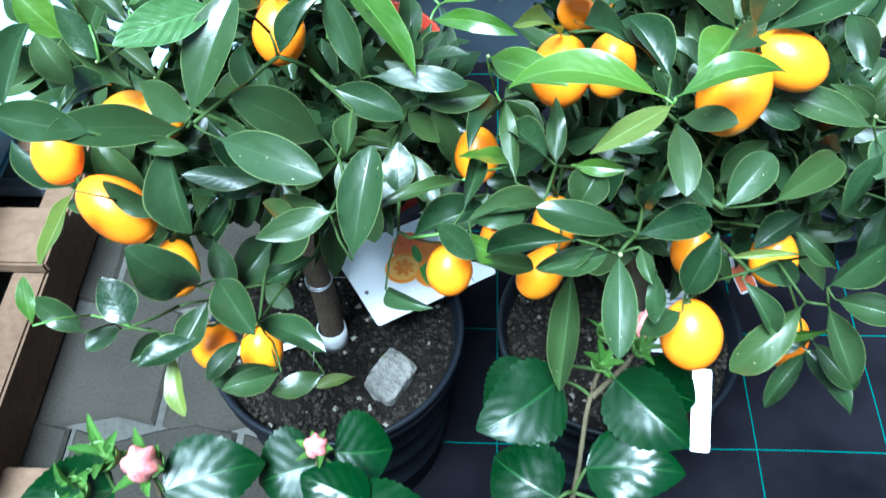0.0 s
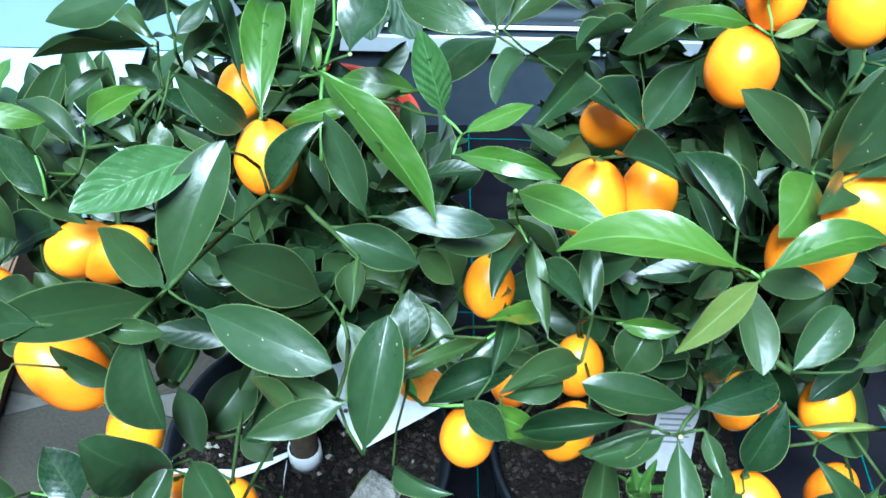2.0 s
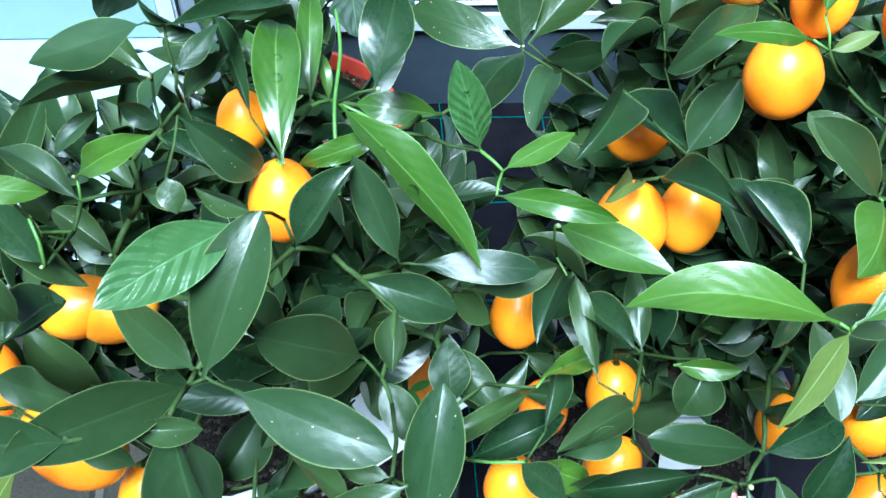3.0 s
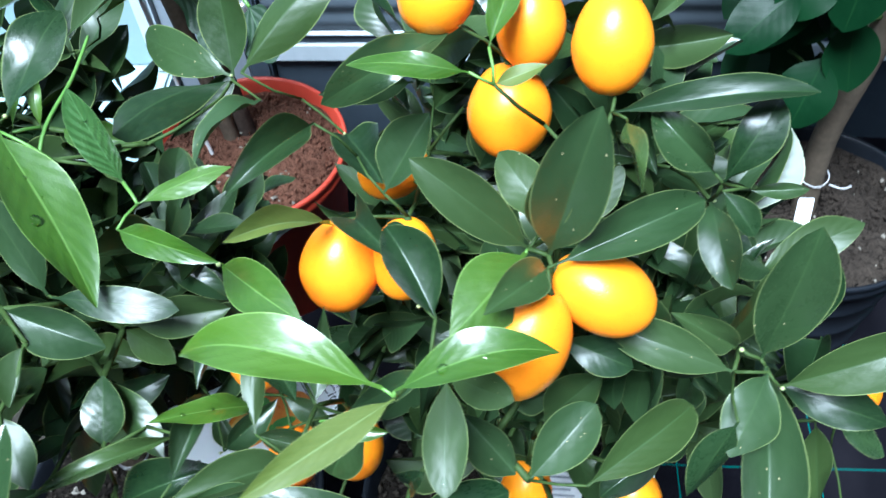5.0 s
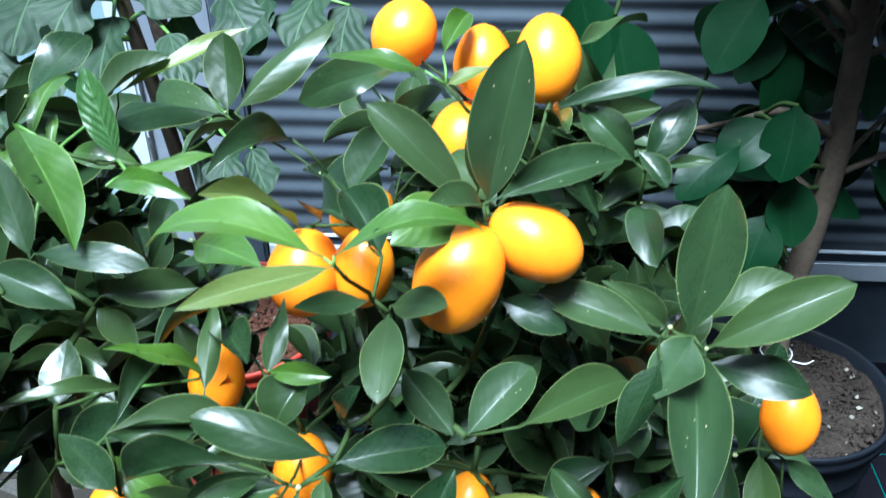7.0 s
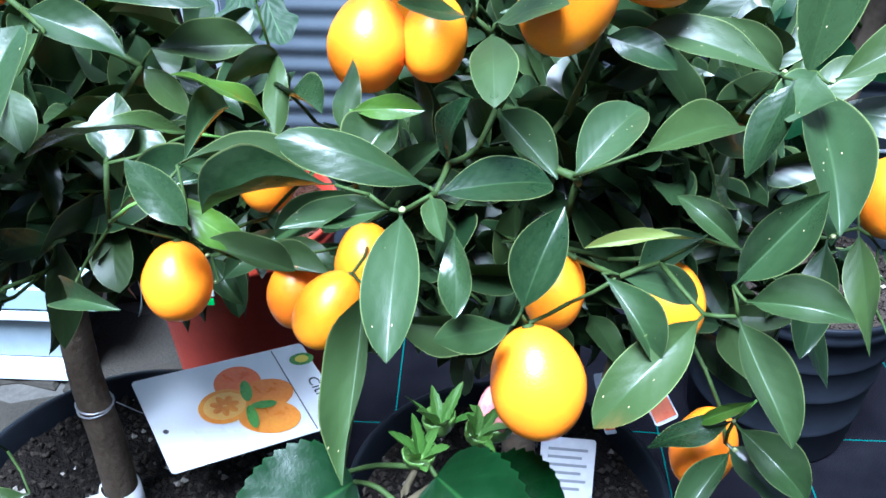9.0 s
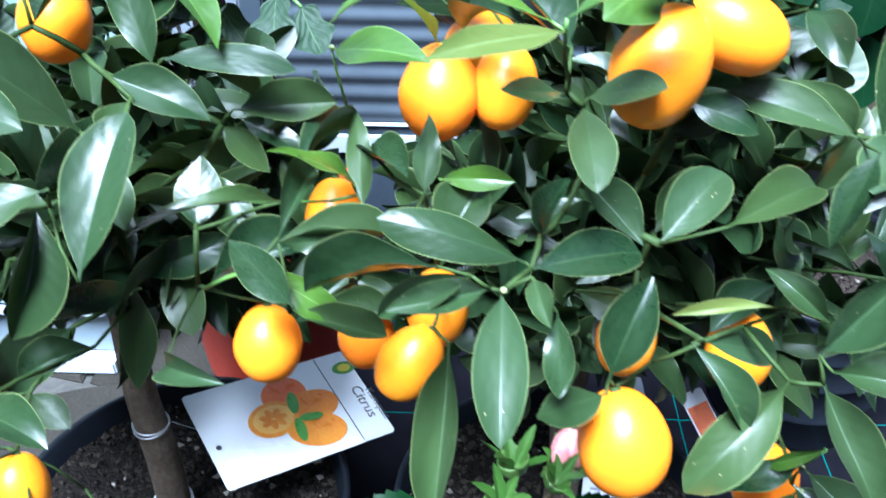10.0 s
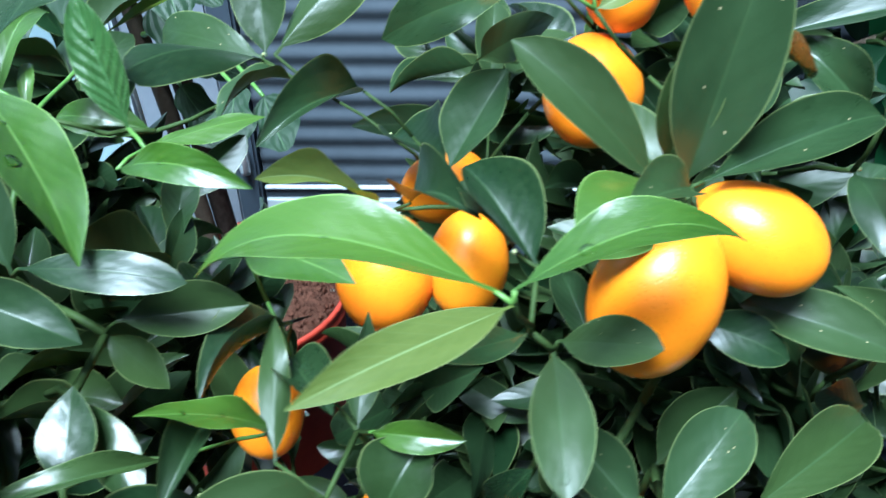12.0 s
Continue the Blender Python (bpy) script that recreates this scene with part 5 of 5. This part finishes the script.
right_tree.leaf((0.108, 0.328, 0.590), (0.040, 0.343, 0.582), 0.026, "young", roll=30, shape=(0.17, 0.1, 0.1), drops=((0.5, -0.3, 0.0009),))
right_tree.leaf((0.118, 0.356, 0.553), (0.094, 0.333, 0.565), 0.011, roll=0)
right_tree.leaf((0.124, 0.355, 0.548), (0.125, 0.314, 0.541), 0.019, roll=0, shape=(0.04, 0.12, 0.0), drops=((0.88, 0.0, 0.0016),))
right_tree.leaf((0.044, 0.395, 0.506), (0.062, 0.364, 0.516), 0.021)
right_tree.leaf((0.062, 0.344, 0.499), (0.022, 0.318, 0.514), 0.019)
right_tree.leaf((0.105, 0.317, 0.510), (0.056, 0.317, 0.527), 0.020, roll=0, shape=(0.07, -0.1, 0.2))
right_tree.leaf((0.107, 0.316, 0.508), (0.147, 0.332, 0.504), 0.023, roll=0, shape=(0.06, 0.2, 0.2))
right_tree.leaf((0.092, 0.354, 0.518), (0.079, 0.337, 0.503), 0.026)
right_tree.leaf((0.087, 0.304, 0.514), (0.056, 0.298, 0.501), 0.014)
right_tree.leaf((0.028, 0.494, 0.565), (0.074, 0.532, 0.602), 0.028, roll=0, shape=(0.05, -0.2, 0.4))
right_tree.leaf((0.065, 0.461, 0.567), (0.039, 0.419, 0.573), 0.020)
right_tree.leaf((0.130, 0.446, 0.608), (0.087, 0.442, 0.615), 0.013, "young")
right_tree.leaf((0.124, 0.484, 0.598), (0.076, 0.443, 0.598), 0.020)
right_tree.leaf((0.152, 0.392, 0.575), (0.113, 0.398, 0.614), 0.0215, roll=0, shape=(0.06, 0.2, 0.1))
right_tree.leaf((0.159, 0.389, 0.575), (0.171, 0.393, 0.641), 0.029, roll=0, shape=(0.03, 0.25, 0.1))
right_tree.leaf((0.161, 0.379, 0.584), (0.211, 0.401, 0.592), 0.021, roll=0, shape=(0.05, 0.3, 0.1))
right_tree.leaf((0.155, 0.396, 0.577), (0.165, 0.399, 0.617), 0.019, roll=0, shape=(0.05, 0.35, 0.0))
right_tree.leaf((0.137, 0.456, 0.611), (0.146, 0.489, 0.619), 0.014, "young")
right_tree.leaf((0.182, 0.441, 0.593), (0.252, 0.438, 0.607), 0.0155, roll=-6, shape=(0.07, 0.15, 0.25))
right_tree.leaf((0.139, 0.446, 0.602), (0.158, 0.449, 0.609), 0.009, "pale")
right_tree.leaf((0.186, 0.433, 0.598), (0.186, 0.388, 0.610), 0.011)
right_tree.leaf((0.220, 0.426, 0.577), (0.196, 0.441, 0.595), 0.020)
right_tree.leaf((0.223, 0.423, 0.575), (0.241, 0.440, 0.601), 0.020)
right_tree.leaf((0.216, 0.402, 0.595), (0.227, 0.391, 0.585), 0.012)
right_tree.leaf((0.229, 0.413, 0.583), (0.248, 0.410, 0.587), 0.007)
right_tree.leaf((0.224, 0.434, 0.553), (0.229, 0.397, 0.545), 0.019)
right_tree.leaf((0.242, 0.381, 0.522), (0.250, 0.394, 0.585), 0.030, roll=0, shape=(0.02, 0.15, 0.1))
right_tree.leaf((0.245, 0.366, 0.528), (0.297, 0.371, 0.558), 0.024, roll=5, shape=(0.06, 0.2, 0.1))
right_tree.leaf((0.229, 0.371, 0.529), (0.180, 0.385, 0.539), 0.021, roll=0, shape=(0.08, 0.2, 0.1))
right_tree.leaf((0.234, 0.385, 0.523), (0.205, 0.387, 0.544), 0.015)
right_tree.leaf((0.241, 0.370, 0.531), (0.224, 0.338, 0.529), 0.025)
right_tree.leaf((0.248, 0.374, 0.515), (0.286, 0.357, 0.517), 0.021)
right_tree.leaf((0.244, 0.379, 0.520), (0.236, 0.306, 0.504), 0.028, roll=0, shape=(0.06, 0.35, 0.0))
right_tree.leaf((0.112, 0.326, 0.592), (0.160, 0.338, 0.597), 0.019, "young", roll=-30, shape=(0.16, 0.1, -0.1), drops=((0.33, 0.3, 0.0020), (0.58, 0.3, 0.0011), (0.67, 0.0, 0.0009),))
right_tree.leaf((0.112, 0.326, 0.588), (0.073, 0.289, 0.597), 0.0135, "pale", roll=0, shape=(0.02, 0.05, 0.2))
right_tree.leaf((0.031, 0.407, 0.543), (0.071, 0.372, 0.556), 0.023, "young", roll=0, shape=(0.05, 0.1, 0.2), drops=((0.4, 0.3, 0.0010), (0.6, -0.3, 0.0009),))
right_tree.leaf((0.072, 0.434, 0.534), (0.043, 0.393, 0.575), 0.011, "pale")
right_tree.leaf((0.115, 0.375, 0.564), (0.100, 0.413, 0.566), 0.015)
right_tree.leaf((0.151, 0.388, 0.578), (0.127, 0.351, 0.582), 0.030, "young", roll=-10, shape=(0.10, -0.1, 0.2))
right_tree.leaf((0.158, 0.378, 0.583), (0.137, 0.352, 0.593), 0.017)
right_tree.leaf((0.125, 0.354, 0.552), (0.147, 0.338, 0.565), 0.0165, roll=0, shape=(0.05, 0.1, 0.1))
right_tree.leaf((0.075, 0.351, 0.520), (0.102, 0.346, 0.523), 0.011, "young")
right_tree.leaf((0.154, 0.337, 0.504), (0.179, 0.361, 0.520), 0.024, roll=0, shape=(0.06, 0.3, 0.2))
right_tree.leaf((0.165, 0.377, 0.540), (0.192, 0.369, 0.532), 0.018)
right_tree.leaf((0.194, 0.467, 0.612), (0.229, 0.501, 0.617), 0.011)
right_tree.leaf((0.174, 0.330, 0.517), (0.217, 0.366, 0.512), 0.022, roll=0, shape=(0.05, 0.25, 0.1))
right_tree.leaf((0.225, 0.346, 0.538), (0.211, 0.330, 0.509), 0.018)
right_tree.leaf((0.127, 0.358, 0.519), (0.149, 0.341, 0.500), 0.020)
right_tree.leaf((0.076, 0.306, 0.516), (0.032, 0.307, 0.503), 0.016)
right_tree.leaf((0.093, 0.304, 0.509), (0.060, 0.293, 0.508), 0.014)
right_tree.leaf((0.097, 0.304, 0.508), (0.096, 0.256, 0.488), 0.021, roll=0, shape=(0.05, 0.2, 0.0))
right_tree.leaf((0.080, 0.333, 0.457), (0.075, 0.281, 0.405), 0.022)
right_tree.leaf((0.111, 0.331, 0.511), (0.118, 0.324, 0.539), 0.013)
right_tree.leaf((0.114, 0.293, 0.509), (0.115, 0.276, 0.488), 0.012)
right_tree.leaf((0.134, 0.295, 0.471), (0.109, 0.275, 0.481), 0.017)
right_tree.leaf((0.137, 0.306, 0.467), (0.151, 0.326, 0.498), 0.0228)
right_tree.leaf((0.163, 0.306, 0.485), (0.181, 0.284, 0.465), 0.014)
right_tree.leaf((0.197, 0.300, 0.474), (0.161, 0.274, 0.446), 0.023)
right_tree.leaf((0.160, 0.370, 0.484), (0.183, 0.380, 0.509), 0.022)
right_tree.leaf((0.205, 0.302, 0.485), (0.231, 0.311, 0.516), 0.021)
right_tree.leaf((0.208, 0.296, 0.483), (0.238, 0.283, 0.486), 0.019)
right_tree.leaf((0.207, 0.297, 0.476), (0.223, 0.265, 0.450), 0.020)
right_tree.leaf((0.206, 0.305, 0.497), (0.186, 0.319, 0.508), 0.012)
right_tree.leaf((0.197, 0.315, 0.494), (0.158, 0.318, 0.487), 0.005, "pale")
right_tree.leaf((0.025, 0.311, 0.490), (0.058, 0.318, 0.474), 0.014)
right_tree.leaf((0.023, 0.316, 0.516), (0.052, 0.326, 0.511), 0.013)
right_tree.leaf((0.069, 0.366, 0.503), (0.069, 0.404, 0.518), 0.014)
right_tree.leaf((0.047, 0.352, 0.505), (0.040, 0.397, 0.523), 0.012)
right_tree.leaf((0.106, 0.303, 0.515), (0.111, 0.284, 0.511), 0.010)
right_tree.leaf((0.171, 0.317, 0.476), (0.202, 0.324, 0.464), 0.018, roll=0, shape=(0.03, 0.15, 0.0))
right_tree.leaf((0.229, 0.316, 0.421), (0.212, 0.323, 0.402), 0.007, "young")
right_tree.leaf((0.225, 0.317, 0.406), (0.248, 0.292, 0.394), 0.021)
right_tree.leaf((0.224, 0.319, 0.407), (0.191, 0.318, 0.393), 0.017)
right_tree.leaf((0.224, 0.322, 0.392), (0.249, 0.284, 0.382), 0.024)
right_tree.leaf((0.227, 0.321, 0.389), (0.203, 0.294, 0.365), 0.016)
right_tree.fruit((0.144, 0.298, 0.443), 0.034, 0.041, -0.20, 1.00)
right_tree.fruit((0.064, 0.340, 0.439), 0.026, 0.034, 0.50, 0.80)
right_tree.fruit((0.073, 0.427, 0.515), 0.035, 0.042, 0.10, 1.00)
right_tree.fruit((0.101, 0.430, 0.517), 0.029, 0.038, 0.10, 1.00)
right_tree.fruit((0.150, 0.363, 0.560), 0.0335, 0.044, 0.40, 0.95)
right_tree.fruit((0.178, 0.380, 0.566), 0.029, 0.039, -0.75, 0.40)
right_tree.fruit((0.182, 0.462, 0.608), 0.030, 0.039, 0.00, 1.00)
right_tree.fruit((0.116, 0.492, 0.608), 0.031, 0.034, 0.40, 0.80)
right_tree.fruit((0.145, 0.477, 0.559), 0.036, 0.041, 0.00, 1.00)
right_tree.fruit((0.153, 0.487, 0.596), 0.028, 0.036, 0.00, 1.00)
right_tree.fruit((0.300, 0.405, 0.459), 0.027, 0.036, 0.00, 1.00)
right_tree.fruit((0.222, 0.338, 0.372), 0.028, 0.036, 0.30, 0.90)
right_tree.fruit((0.074, 0.382, 0.432), 0.028, 0.036, 0.00, 1.00)
right_tree.fruit((0.091, 0.487, 0.512), 0.029, 0.036, 0.60, 0.30)
right_tree.fruit((0.041, 0.384, 0.413), 0.026, 0.033, 0.00, 1.00)
right_tree.fruit((0.154, 0.359, 0.438), 0.0255, 0.034, 0.10, 1.00)
right_tree.fruit((0.202, 0.358, 0.433), 0.028, 0.036, 0.00, 1.00)
left_tree.leaf((-0.120, 0.450, 0.592), (-0.103, 0.464, 0.605), 0.012)
left_tree.leaf((-0.122, 0.455, 0.571), (-0.102, 0.466, 0.587), 0.012)
left_tree.leaf((-0.094, 0.448, 0.568), (-0.110, 0.494, 0.582), 0.010)
left_tree.leaf((-0.135, 0.469, 0.573), (-0.157, 0.492, 0.576), 0.012)
left_tree.leaf((-0.132, 0.451, 0.560), (-0.147, 0.453, 0.573), 0.012)
left_tree.leaf((-0.153, 0.448, 0.575), (-0.170, 0.431, 0.567), 0.010)
left_tree.leaf((-0.131, 0.441, 0.566), (-0.109, 0.426, 0.562), 0.014)
left_tree.leaf((-0.123, 0.461, 0.606), (-0.077, 0.480, 0.600), 0.012)
left_tree.leaf((-0.090, 0.472, 0.568), (-0.098, 0.496, 0.573), 0.011, "young")
left_tree.leaf((-0.071, 0.468, 0.554), (-0.070, 0.526, 0.572), 0.014, "young")
left_tree.leaf((-0.063, 0.476, 0.549), (-0.067, 0.495, 0.562), 0.007, "young")
left_tree.leaf((-0.145, 0.441, 0.551), (-0.162, 0.443, 0.564), 0.010)
left_tree.leaf((-0.141, 0.427, 0.548), (-0.117, 0.417, 0.548), 0.011)
right_tree.leaf((0.132, 0.370, 0.454), (0.166, 0.358, 0.443), 0.020)
right_tree.leaf((0.215, 0.370, 0.460), (0.186, 0.353, 0.450), 0.020)
right_tree.leaf((0.147, 0.357, 0.424), (0.148, 0.377, 0.440), 0.016)
left_tree.leaf((0.007, 0.383, 0.418), (0.033, 0.405, 0.433), 0.017)
left_tree.leaf((0.059, 0.381, 0.425), (0.026, 0.386, 0.431), 0.016)
left_tree.leaf((0.033, 0.411, 0.425), (0.057, 0.400, 0.414), 0.014)
left_tree.leaf((-0.004, 0.409, 0.414), (0.013, 0.392, 0.399), 0.015)
right_tree.leaf((0.284, 0.391, 0.452), (0.292, 0.361, 0.406), 0.023)
right_tree.leaf((0.300, 0.400, 0.437), (0.325, 0.390, 0.419), 0.015)
right_tree.leaf((0.273, 0.392, 0.446), (0.263, 0.363, 0.402), 0.022)
right_tree.leaf((0.308, 0.376, 0.399), (0.332, 0.368, 0.384), 0.018)
left_tree.shoot([(-0.060, 0.438, 0.528), (-0.061, 0.470, 0.548), (-0.058, 0.507, 0.550), (-0.060, 0.538, 0.549)], 0.0011, 0.0008)
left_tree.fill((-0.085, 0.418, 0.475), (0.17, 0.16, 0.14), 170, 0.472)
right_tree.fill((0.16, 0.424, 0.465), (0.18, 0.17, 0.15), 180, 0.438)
left_tree.grow([(-0.098, 0.438, 0.18), (-0.097, 0.438, 0.25), (-0.101, 0.441, 0.31), (-0.100, 0.447, 0.375)], 0.011, 0.0085, BARK)
right_tree.grow([(0.150, 0.440, 0.18), (0.152, 0.440, 0.25), (0.148, 0.440, 0.32), (0.155, 0.440, 0.39)], 0.011, 0.0085, BARK)
